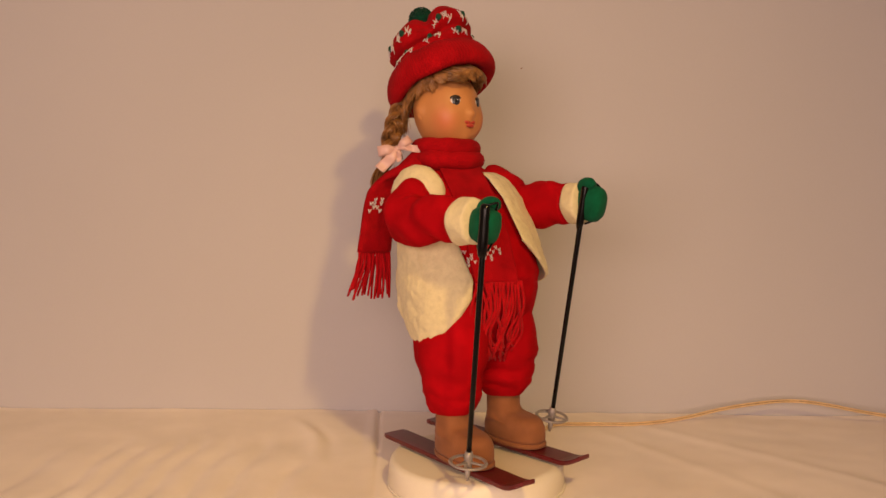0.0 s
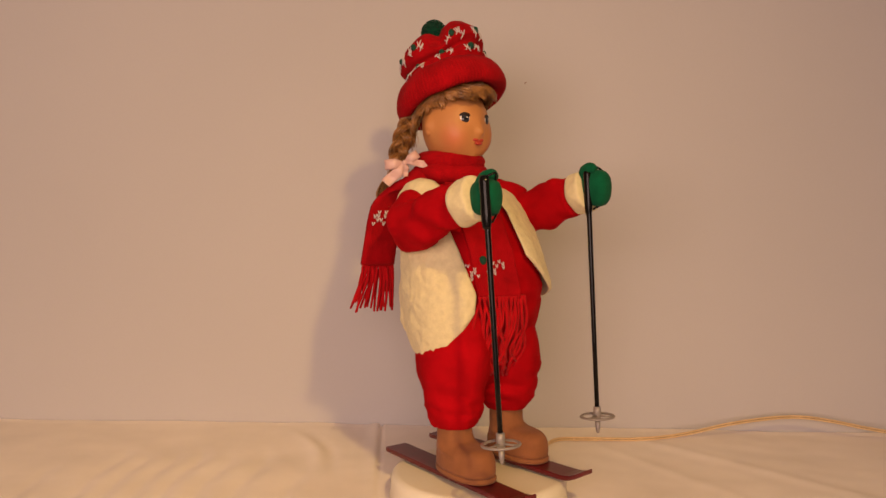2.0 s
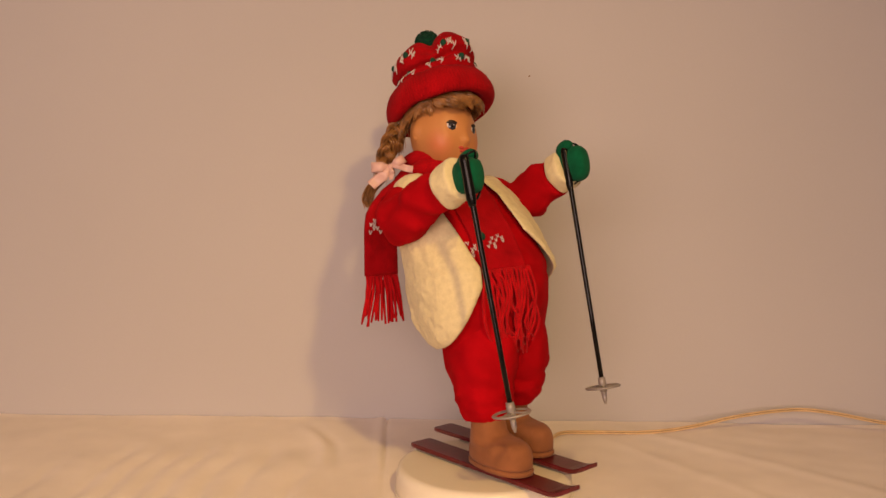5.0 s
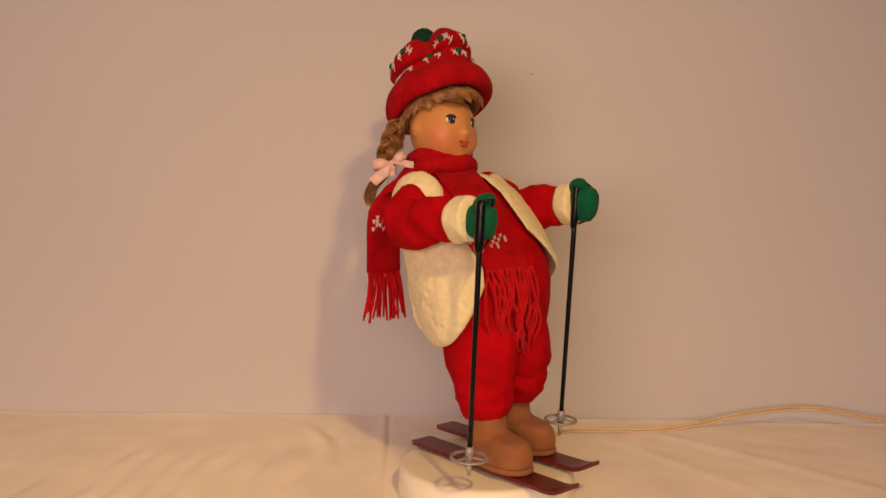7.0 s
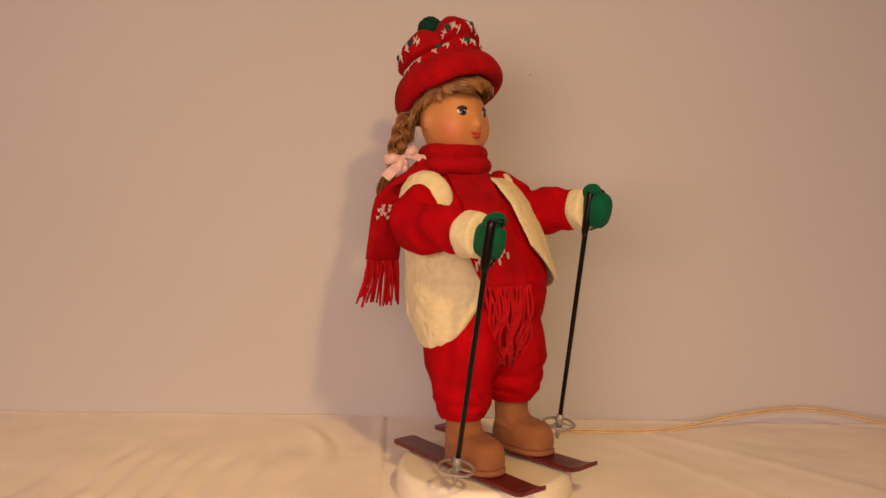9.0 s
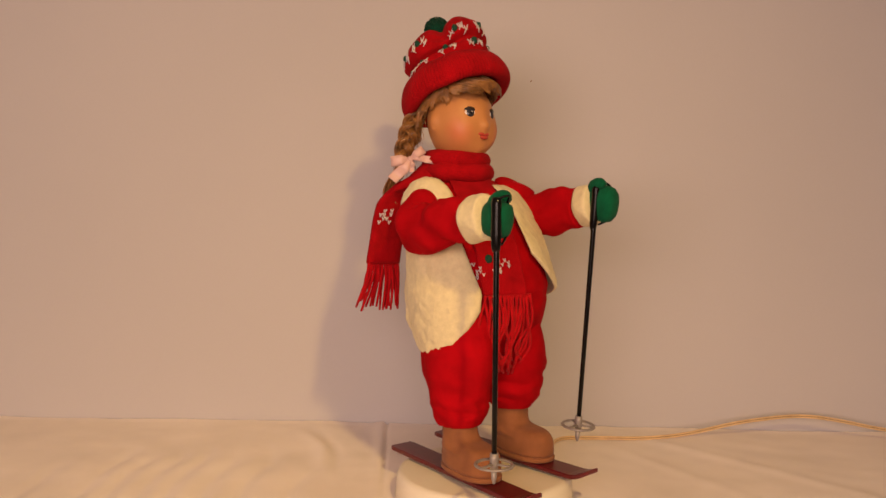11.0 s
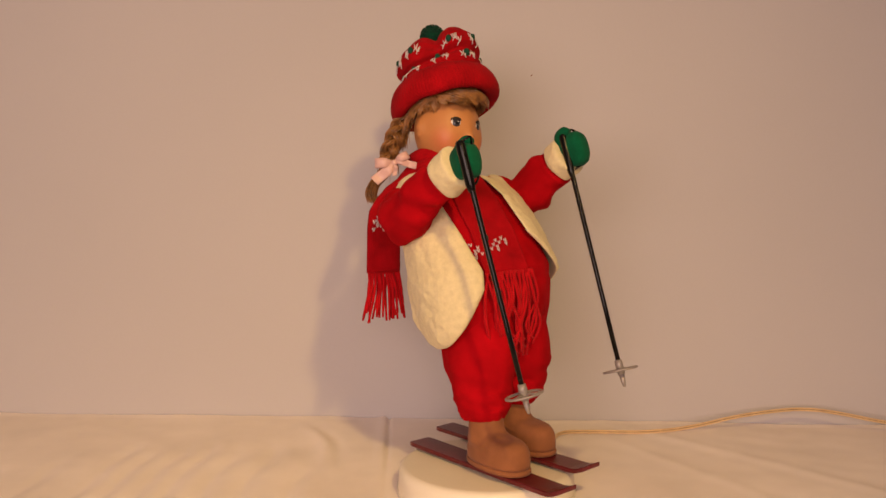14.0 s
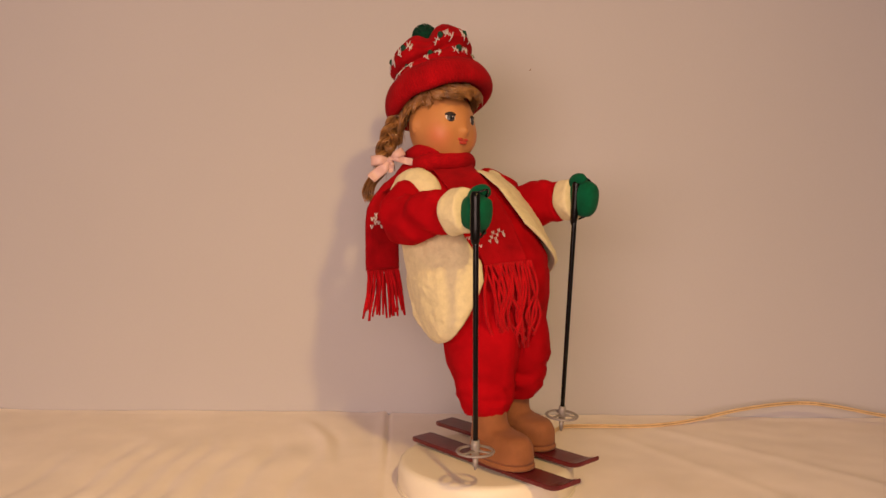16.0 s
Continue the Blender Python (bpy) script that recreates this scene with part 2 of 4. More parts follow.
# ---- the table with its cloth ----
def cloth_height(x, y):
    """Low wrinkles in the cloth, the pressed crease and the soft fold beside it; flat under the base."""
    w = 0.0
    crease = -0.134 - 0.052 * (y - 0.127) - 0.02 * max(0, -y)
    fade = max(0.25, min(1, (y - 0.02) / 0.12))
    w += fade * (0.0028 * math.exp(-((x - crease + 0.008) / 0.010) ** 2) - 0.0055 * math.exp(-((x - crease - 0.002) / 0.0030) ** 2))
    left = max(0.0, min(1.0, (-0.17 - x) / 0.06))
    bend = 0.010 * math.sin(y * 11 + 0.6) + 0.004 * math.sin(y * 31 + x * 7)
    for at, deep, far in ((-0.70, 0.6, 0.10), (-0.62, 0.7, 0.14), (-0.545, 0.9, 0.20), (-0.505, 1.0, 0.17), (-0.462, 0.9, 0.19), (-0.425, 1.0, 0.20), (-0.375, 0.9, 0.15), (-0.322, 0.8, 0.19), (-0.252, 0.7, 0.10)):
        d = x - at - bend * (0.6 + 0.8 * deep)
        reach = max(0.0, min(1.0, (far - y) / 0.07))
        w += deep * reach * (0.0012 * math.exp(-((d - 0.024) / 0.014) ** 2) - 0.0046 * math.exp(-(d / 0.013) ** 2))
    w += left * 0.0030 * noise.noise((x * 6, y * 7, 1.2))
    fold = x + 0.169 + 0.34 * y + 0.008 * math.sin(y * 26)
    w += left * 0.0048 * (math.exp(-((fold + 0.014) / 0.014) ** 2) - 0.8 * math.exp(-((fold - 0.008) / 0.012) ** 2)) * math.exp(-((y - 0.16) / 0.085) ** 2)
    w += 0.0010 * noise.noise((x * 22 + 3, y * 26, 4.4))
    right = max(0.0, min(1.0, (x - 0.17) / 0.08))
    w += right * 0.0050 * noise.noise((x * 5 + y * 3, y * 6, 8.3))
    w += right * 0.0020 * math.exp(-((x - 0.50 + y * 0.9) / 0.020) ** 2)
    w += right * 0.0014 * math.exp(-((x - 0.34 + y * 0.6) / 0.016) ** 2)
    return max(w, -0.0085)


bm = bmesh.new()
NX, NY, X0, X1, Y0 = 720, 150, -1.1, 1.1, -0.62
grid = []
for j in range(NY + 1):
    row = []
    for i in range(NX + 1):
        x = X0 + (X1 - X0) * i / NX
        y1 = 0.322 - 0.0559 * (x + 0.146)
        y = Y0 + (y1 - Y0) * j / NY
        r = math.hypot(x - 0.011, y + 0.024)
        h = cloth_height(x, y) * max(0, min(1, (r - 0.120) / 0.03))
        if j >= NY - 1:
            h += 0.0008 * (j - NY + 2) + 0.001 * noise.noise((x * 6, 0, 0))
        row.append(bm.verts.new((x, y, h)))
    grid.append(row)
for j in range(NY):
    for i in range(NX):
        bm.faces.new((grid[j][i], grid[j][i + 1], grid[j + 1][i + 1], grid[j + 1][i]))
# the cloth hangs over the table's edge
edge = [grid[0]]
for dy, dz in ((-0.008, -0.004), (-0.011, -0.02), (-0.012, -0.14)):
    edge.append([bm.verts.new((v.co.x, v.co.y + dy + (0.006 * math.sin(v.co.x * 30) if dz < -0.1 else 0), dz)) for v in grid[0]])
for a, b in zip(edge, edge[1:]):
    for i in range(NX):
        bm.faces.new((a[i], b[i], b[i + 1], a[i + 1]))
tagged(part("tablecloth", bm, M_CLOTH), "cream cotton tablecloth with a pressed crease and soft wrinkles", "tablecloth")

table = empty("table", "plain wooden table under the cream cloth", "table")
M_WOOD = surface("table_wood", (0.3, 0.17, 0.08), 0.5, 8, 0.25, 0.1, 80, stretch=(1, 8, 8))
bm = bmesh.new()
box(bm, -1.09, 1.09, -0.615, 0.24, -0.034, -0.0095)
part("tabletop", bm, M_WOOD, table, smooth=False)
for lx in (-1.02, 1.02):
    for ly in (-0.55, 0.18):
        bm = bmesh.new()
        box(bm, lx - 0.03, lx + 0.03, ly - 0.03, ly + 0.03, -0.75, -0.036)
        part("leg", bm, M_WOOD, table, smooth=False)

# the lamp that lights the doll, beside and above the camera
lamp = empty("clamp_lamp", "metal reflector lamp on a stand beside the camera", "lamp")
LAMP = look(LAMP_AT, LAMP_TO)
bm = bmesh.new()
prof = ((0.012, 0.10), (0.03, 0.097), (0.07, 0.07), (0.10, 0.03))
loft(bm, [[LAMP @ Vector((r * math.cos(a), r * math.sin(a), z)) for a in [2 * math.pi * k / 24 for k in range(24)]] for z, r in prof], caps=False)
part("reflector", bm, M_GREY, lamp)
bm = bmesh.new()
tube(bm, [LAMP @ Vector((0, 0, 0.10)), Vector((0.46, -1.66, 1.40)), Vector((0.46, -1.66, -0.73))], (0.012, 0.012), 12)
part("stand", bm, M_BLACK, lamp)
bm = bmesh.new()
loft(bm, [ellipse(0.46, -1.66, z, r, r, 24) for z, r in ((-0.749, 0.15), (-0.73, 0.14), (-0.72, 0.03))])
part("foot", bm, M_BLACK, lamp)

HEADING = pose(0, 0, 0, 0, 0, -48)
O_FOOT = {-1: Vector((0.030, -0.054, 0.046)), 1: Vector((0.021, 0.052, 0.046))}

# ---- the round base ----
bm = bmesh.new()
profile = ((0.0008, 0.1075), (0.004, 0.1095), (0.027, 0.1085), (0.033, 0.1065), (0.0355, 0.103), (0.036, 0.099))
loft(bm, [ellipse(0.011, -0.024, z, r * 1.075, r * 1.075, 72) for z, r in profile])
base = empty("display_base", "low round cream plastic display base on the cloth", "base")
part("housing", bm, M_BASE, base)
bm = bmesh.new()
loft(bm, [ellipse(0.011, -0.024, z, r, r, 72) for z, r in ((0.0003, 0.1150), (0.0006, 0.1192), (0.0028, 0.1196), (0.0034, 0.1180))])
part("foot_rim", bm, M_BASE, base)
for lx, ly in ((O_FOOT[1].x, O_FOOT[1].y),):
    c = HEADING @ Vector((lx - 0.002, ly, 0))
    bm = bmesh.new()
    loft(bm, [ellipse(c.x, c.y, z, r, r, 24) for z, r in ((0.0355, 0.013), (0.0395, 0.012))])
    part("mounting_post", bm, M_BASE, base)

# ---- the power cord ----
cord = empty("power_cord", "clear gold two-strand power cord lying on the cloth", "cable")
cord_path = smooth_path([(0.112, 0.045, 0.010), (0.125, 0.16, 0.006), (0.150, 0.218, 0.005), (0.20, 0.228, 0.004), (0.277, 0.226, 0.004), (0.33, 0.231, 0.006),
                         (0.376, 0.238, 0.011), (0.45, 0.246, 0.025), (0.524, 0.250, 0.034), (0.572, 0.249, 0.0352), (0.62, 0.242, 0.030), (0.675, 0.230, 0.021), (0.75, 0.215, 0.012), (0.85, 0.18, 0.006), (0.98, 0.12, 0.005)], 10)
for off in (-0.0014, 0.0014):
    bm = bmesh.new()
    tube(bm, [p + Vector((0, off * 0.6, off)) for p in cord_path], (0.0016, 0.0016), 8)
    part("strand", bm, M_CORD, cord)
bm = bmesh.new()
tube(bm, [p + Vector((0, -0.0008, 0.0)) for p in cord_path], (0.0005, 0.0005), 6)
part("seam", bm, M_BROWN, cord, "brown line between the two strands")

# ---- the doll: x forwards, y to its left, z up, standing between its skis ----
doll = empty("skiing_doll", "animated display doll in red winter clothes on skis", "doll")
doll.matrix_world = HEADING

O_TORSO = Vector((-0.035, 0, 0.287))
O_HEAD = Vector((0.017, 0, 0.503))
O_HAND = {-1: Vector((0.131, -0.105, 0.401)), 1: Vector((0.126, 0.105, 0.413))}

TORSO = ((0.432, -0.045, 0.024, 0.030), (0.420, -0.043, 0.034, 0.054), (0.405, -0.037, 0.050, 0.078), (0.380, -0.028, 0.064, 0.088),
         (0.330, -0.014, 0.076, 0.095), (0.275, -0.003, 0.083, 0.100), (0.230, -0.004, 0.074, 0.096), (0.198, -0.004, 0.062, 0.086), (0.172, 0.000, 0.046, 0.070), (0.150, 0.010, 0.022, 0.035))


SHIFT = 0.014


def torso_at(z):
    """Centre and half-axes of the body at a height."""
    for (z1, c1, a1, b1), (z0, c0, a0, b0) in zip(TORSO, TORSO[1:]):
        if z0 <= z <= z1:
            k = (z - z0) / (z1 - z0)
            return c0 + (c1 - c0) * k, a0 + (a1 - a0) * k, b0 + (b1 - b0) * k
    return TORSO[-1][1:] if z < TORSO[-1][0] else TORSO[0][1:]


def on_body(phi, z, out):
    c, a, b = torso_at(z)
    return Vector((c + (a + out) * math.cos(phi), SHIFT + (b + out) * math.sin(phi), z))


# torso: red suit
bm = bmesh.new()
rings = []
for i in range(42):
    z = 0.150 + (0.432 - 0.150) * i / 41
    c, a, b = torso_at(z)
    r = []
    for j in range(56):
        t = 2 * math.pi * j / 56
        fold = 0.0035 * noise.noise((math.cos(t) * 2.2, math.sin(t) * 2.2, z * 9)) + 0.002 * noise.noise((math.cos(t) * 5, math.sin(t) * 5, z * 16 + 4))
        fold -= 0.004 * math.exp(-((z - 0.262 - 0.01 * math.sin(3 * t)) / 0.006) ** 2)
        r.append(Vector((c + (a + fold) * math.cos(t), SHIFT + (b + fold) * math.sin(t), z)))
    rings.append(r)
loft(bm, rings)
torso = part("torso", bm, M_FLANNEL, doll, "red flannel suit body with soft folds", O_TORSO)


# legs: baggy trousers gathered over the boots
def leg(side):
    fx, ly = O_FOOT[side].x, O_FOOT[side].y
    bm = bmesh.new()
    rings = []
    up, wide = (0.008, 0.0) if side < 0 else (0.014, 0.005)
    rows = ((0.268, -0.006, -side * 0.018, 0.040, 0.032), (0.245, -0.003, -side * 0.013, 0.052 + wide, 0.041 + wide), (0.20, 0.000, -side * 0.008, 0.055 + wide, 0.046 + wide), (0.172, 0.002, -side * 0.003, 0.050 + wide, 0.045 + wide), (0.140 + up, 0.002, 0, 0.041 + wide, 0.039 + wide),
            (0.122 + up, 0.000, 0, 0.039 + wide, 0.038 + wide), (0.110 + up, -0.001, 0, 0.036 + wide / 2, 0.035 + wide / 2), (0.101 + up, -0.002, 0, 0.031, 0.031), (0.097 + up, -0.002, 0, 0.028, 0.028), (0.102 + up, -0.002, 0, 0.022, 0.022))
    for k in range(len(rows) - 1):
        for s in range(4):
            u = s / 4
            z, cx, cy, a, b = (rows[k][q] + (rows[k + 1][q] - rows[k][q]) * u for q in range(5))
            r = []
            for j in range(40):
                t = 2 * math.pi * j / 40
                gather = max(0, (0.150 - z) / 0.05)
                fold = 0.0018 * noise.noise((math.cos(t) * 2, math.sin(t) * 2 + side, z * 18)) + 0.0006 * min(1, gather) * math.sin(t * 13 + 2 * math.sin(z * 60))
                fold += 0.0036 * max(0, 1 - abs(z - 0.135) / 0.035) * noise.noise((math.cos(t) * 1.1, z * 55 + math.sin(t) * 1.6, side * 3)) + 0.0028 * noise.noise((math.cos(t) * 3.2, math.sin(t) * 3.2, z * 7 + side))
                fold -= 0.0055 * max(0, -math.cos(t)) * max(0, min(1, (0.19 - z) / 0.055)) if side < 0 else 0
                low = math.exp(-((z - 0.130 - up) / 0.022) ** 2)
                fold -= 0.0042 * low * max(0, math.sin((z - up) * 260 + 1.7 * t + side)) * (0.5 + 0.5 * math.cos(t + 0.5))
                fold += 0.0018 * noise.noise((math.cos(t + z * 12) * 2.4, math.sin(t + z * 12) * 2.4, z * 16 + 5 * side))
                r.append(Vector((fx - 0.003 * (side < 0) - 0.012 * min(1, max(0, (z - 0.10) / 0.1)) + cx + (a + fold) * math.cos(t), ly + cy + (b + fold) * math.sin(t), z)))
            rings.append(r)
    loft(bm, rings)
    return part("leg", bm, M_FLANNEL, doll, "baggy red flannel trouser leg gathered at the hem", O_FOOT[side])


legs = {s: leg(s) for s in (-1, 1)}


# arms: sleeves bent at the elbow, with fleece cuffs
def arm(side):
    H = O_HAND[side]
    bm = bmesh.new()
    lift = 0.0 if side < 0 else 0.014
    path = smooth_path([(-0.030, side * 0.062, 0.386 + lift * 0.4), (-0.022, side * 0.080, 0.378 + lift), (-0.012, side * 0.095, 0.364 + lift), (0.016, side * 0.102, 0.366 + lift),
                        (0.052, side * 0.104, 0.381 + lift * 0.6), H + Vector((-0.036, 0, -0.010))], 7)
    tube(bm, path, [r * (1.0 if side < 0 else 1.12) for r in along((0.024, 0.030, 0.0325, 0.0315, 0.030, 0.0285, 0.027, 0.0245), len(path))], 32, 0.92, (0, 0, 1), 0, 0.32, side * 3.0)
    a = part("arm", bm, M_FLANNEL, doll, "bent red flannel sleeve", H)
    bm = bmesh.new()
    p = [H + Vector((x * (1 if side < 0 else 0.82), 0, x * 0.24)) for x in (-0.0405, -0.040, -0.0385, -0.036, -0.0335, -0.031, -0.0285, -0.026, -0.0235, -0.021, -0.0185, -0.016, -0.0140, -0.0128, -0.012)]
    tube(bm, p, [0.020, 0.0250, 0.0272, 0.0277, 0.0279, 0.0276, 0.0278, 0.0277, 0.0275, 0.0278, 0.0275, 0.0273, 0.0268, 0.0250, 0.018], 64, 0.9, (0, 0, 1), 0, 0.16, side * 5.0)
    part("cuff", bm, M_FLEECE, a, "cream fleece cuff", H)
    return a


arms = {s: arm(s) for s in (-1, 1)}


# mittens closed round the poles
def mitten(side):
    H = O_HAND[side]
    m = empty("mitten", "green felt mitten closed round a ski pole", "mitten", "mittens of the doll")
    bm = bmesh.new()
    rings = []
    for x, hy, hz, dz in ((-0.020, 0.010, 0.015, -0.003), (-0.014, 0.0135, 0.021, -0.002), (-0.005, 0.0155, 0.0245, 0), (0.005, 0.016, 0.025, -0.001),
                          (0.012, 0.0145, 0.023, -0.001), (0.0165, 0.011, 0.018, -0.001), (0.018, 0.006, 0.009, -0.001)):
        r = []
        for j in range(28):
            t = 2 * math.pi * j / 28
            cx, sx = math.cos(t), math.sin(t)
            q = (abs(cx) ** 2.8 + abs(sx) ** 2.8) ** (-1 / 2.8)
            k = 1 + 0.07 * noise.noise((x * 60, cx * 1.5, sx * 1.5 + side))
            r.append(H + Vector((x * (0.98 if side < 0 else 1.12), cx * hy * 0.94 * q * k, dz + sx * hz * (0.86 if side < 0 else 0.96) * q * k)))
        rings.append(r)
    loft(bm, rings)
    part("palm", bm, M_GREEN, m, "", H)
    bm = bmesh.new()
    tube(bm, smooth_path([H + Vector((-0.016, -side * 0.004, 0.012)), H + Vector((-0.010, -side * 0.008, 0.021)), H + Vector((-0.001, -side * 0.009, 0.0245)), H + Vector((0.006, -side * 0.008, 0.022))], 5),
         (0.007, 0.0085, 0.0080, 0.005), 14)
    part("thumb", bm, M_GREEN, m, "", H)
    return m


mittens = {s: mitten(s) for s in (-1, 1)}


# ski poles: a moulded handle with its loop, a black shaft, a grey basket and tip
def ski_pole(side):
    pole = empty("ski_pole", "toy ski pole with black shaft and grey basket", "ski pole", "ski poles of the doll")
    more = -0.011 if side < 0 else 0.003
    E = 0.277 if side < 0 else 0.300
    bm = bmesh.new()
    tube(bm, [Vector((0, 0, 0.010)), Vector((0, 0, -0.04)), Vector((0, 0, -0.10)), Vector((0, 0, -0.20)), Vector((0, 0, -E))], (0.0033, 0.0034, 0.0033, 0.0031, 0.0030), 14)
    part("shaft", bm, M_BLACK, pole)
    bm = bmesh.new()
    tube(bm, [Vector((-0.001, 0, z)) for z in (0.024, 0.0225, 0.017, 0.006, -0.006, -0.018, -0.028, -0.034, -0.037)], [r * (1.2 if side < 0 else 1.0) for r in (0.0030, 0.0046, 0.0054, 0.0052, 0.0054, 0.0056, 0.0052, 0.0044, 0.0034)], 14, 0.85, (1, 0, 0))
    part("grip", bm, M_BLACK, pole)
    bm = bmesh.new()
    tube(bm, smooth_path([(0.001, 0, 0.022), (0.008, 0.010, 0.0255), (0.010 + more, 0.018, 0.016), (0.0115 + more, 0.020, -0.002), (0.009 + more, 0.017, -0.020), (0.002, 0.006, -0.029)], 5), (0.0013, 0.0015, 0.0013), 8)
    part("loop", bm, M_BLACK, pole)
    bm = bmesh.new()
    n = 40
    tor = []
    for i in range(n):
        a = 2 * math.pi * i / n
        c = Vector((0.0208 * math.cos(a), 0.0208 * math.sin(a), -E))
        d = Vector((math.cos(a), math.sin(a), 0))
        tor.append([bm.verts.new(c + d * 0.0023 * math.cos(b) + Vector((0, 0, 0.0016 * math.sin(b)))) for b in [2 * math.pi * q / 8 for q in range(8)]])
    for i in range(n):
        for q in range(8):
            bm.faces.new((tor[i][q], tor[(i + 1) % n][q], tor[(i + 1) % n][(q + 1) % 8], tor[i][(q + 1) % 8]))
    for i in range(3):
        a = 2 * math.pi * i / 3 + 0.5
        d = Vector((math.cos(a), math.sin(a), 0))
        tube(bm, [d * 0.003 + Vector((0, 0, 0.001 - E)), d * 0.012 + Vector((0, 0, -E)), d * 0.020 + Vector((0, 0, -E))], (0.0034, 0.0022, 0.0026), 8, 0.5, d.cross(Vector((0, 0, 1))))
    tube(bm, [Vector((0, 0, 0.013 - E)), Vector((0, 0, 0.007 - E)), Vector((0, 0, -0.006 - E))], (0.0047, 0.0052, 0.0046), 14)
    part("basket", bm, M_GREY, pole, "grey ring basket with three spokes")
    bm = bmesh.new()
    tube(bm, [Vector((0, 0, -0.005 - E)), Vector((0, 0, -0.016 - E)), Vector((0, 0, -0.022 - E))], (0.0036, 0.0030, 0.0014), 12)
    part("tip", bm, M_GREY, pole)
    return pole


poles = {s: ski_pole(s) for s in (-1, 1)}


# boots
def boot(side):
    F = O_FOOT[side]
    b = empty("boot", "tan suede-look doll boot with a thick sole", "boot", "boots of the doll")
    bm = bmesh.new()
    rings = []
    # sweep from the shaft's top down and forward into the toe
    rows = ((0.082, -0.003, 0.0218, 0.0218), (0.070, -0.003, 0.0222, 0.0222), (0.056, -0.003, 0.0222, 0.0225), (0.046, -0.002, 0.0225, 0.0228), (0.0395, 0.000, 0.0245, 0.0236), (0.0352, 0.005, 0.0300, 0.0250),
            (0.0318, 0.011, 0.0385, 0.0264), (0.0280, 0.0155, 0.0450, 0.0276), (0.022, 0.0175, 0.0484, 0.0284), (0.015, 0.018, 0.0500, 0.0287), (0.008, 0.018, 0.0498, 0.0282), (0.0055, 0.018, 0.0485, 0.0270))
    for z, cx, a, w in rows:
        r = []
        for j in range(40):
            t = 2 * math.pi * j / 40
            cx_, sy = math.cos(t), math.sin(t)
            lift = 0.0095 * max(0, cx_) * math.exp(-((z - 0.028) / 0.010) ** 2) - 0.006 * max(0, 1 - abs(cx_ - 0.30) / 0.35) * math.exp(-((z - 0.036) / 0.006) ** 2)
            fold = 0.0020 * noise.noise((cx_ * 2, sy * 2 + side, z * 110)) * (1 if z > 0.02 else 0.3)
            q = (abs(cx_) ** 2.3 + abs(sy) ** 2.3) ** (-1 / 2.3)
            r.append(F + Vector((cx + (a + fold) * cx_ * q, (w + fold) * sy * q * (1 - 0.10 * (1 - cx_) * (z < 0.03)), z + lift)))
        rings.append(r)
    loft(bm, rings)
    subdivide(part("upper", bm, M_BOOT, b, "", F))
    bm = bmesh.new()
    for z0, g in ((0.0, 0.0),):
        loft(bm, [[F + Vector((0.018 + (0.0495 + e) * math.cos(t) * (abs(math.cos(t)) ** 2.3 + abs(math.sin(t)) ** 2.3) ** (-1 / 2.3),
                               (0.0275 + e) * math.sin(t) * (abs(math.cos(t)) ** 2.3 + abs(math.sin(t)) ** 2.3) ** (-1 / 2.3) * (1 - 0.10 * (1 - math.cos(t))), z))
                   for t in [2 * math.pi * j / 40 for j in range(40)]] for z, e in ((0.0, -0.001), (0.0012, 0.0012), (0.0055, 0.0016), (0.0068, 0.0002))])
    part("sole", bm, M_BOOT, b, "", F)
    return b


boots = {s: boot(s) for s in (-1, 1)}


# skis
def ski(side):
    F = O_FOOT[side]
    bm = bmesh.new()
    rings = []
    c = -0.001 if side < 0 else -0.003
    n = 40
    for i in range(n + 1):
        x = -0.142 + 0.284 * i / n
        w = 0.0185
        if i == 0:
            w = 0.0165
        nose = max(0, (x - 0.113) / 0.029)
        if nose > 0.5:
            w *= math.sqrt(max(0.05, 1 - ((nose - 0.5) / 0.5) ** 2 * 0.75))
        up = 0.010 * nose ** 2
        z0, z1 = F.z - 0.0065 + up, F.z - 0.0008 + up
        rings.append([Vector((F.x + c + x, F.y + yy, zz)) for yy, zz in ((-w, z0), (w, z0), (w, z1 - 0.001), (w - 0.001, z1), (-w + 0.001, z1), (-w, z1 - 0.001))])
    loft(bm, rings)
    s = part("ski", bm, M_SKI, None, "", F, smooth=False)
    soften(s, 0.0008, 2, 50)
    tagged(s, "short glossy maroon toy ski with an upturned tip", "ski", "skis of the doll")
    return s


skis = {s: ski(s) for s in (-1, 1)}

# ---- vest ----
vest = empty("fleece_vest", "open cream fleece vest over the red suit", "vest")


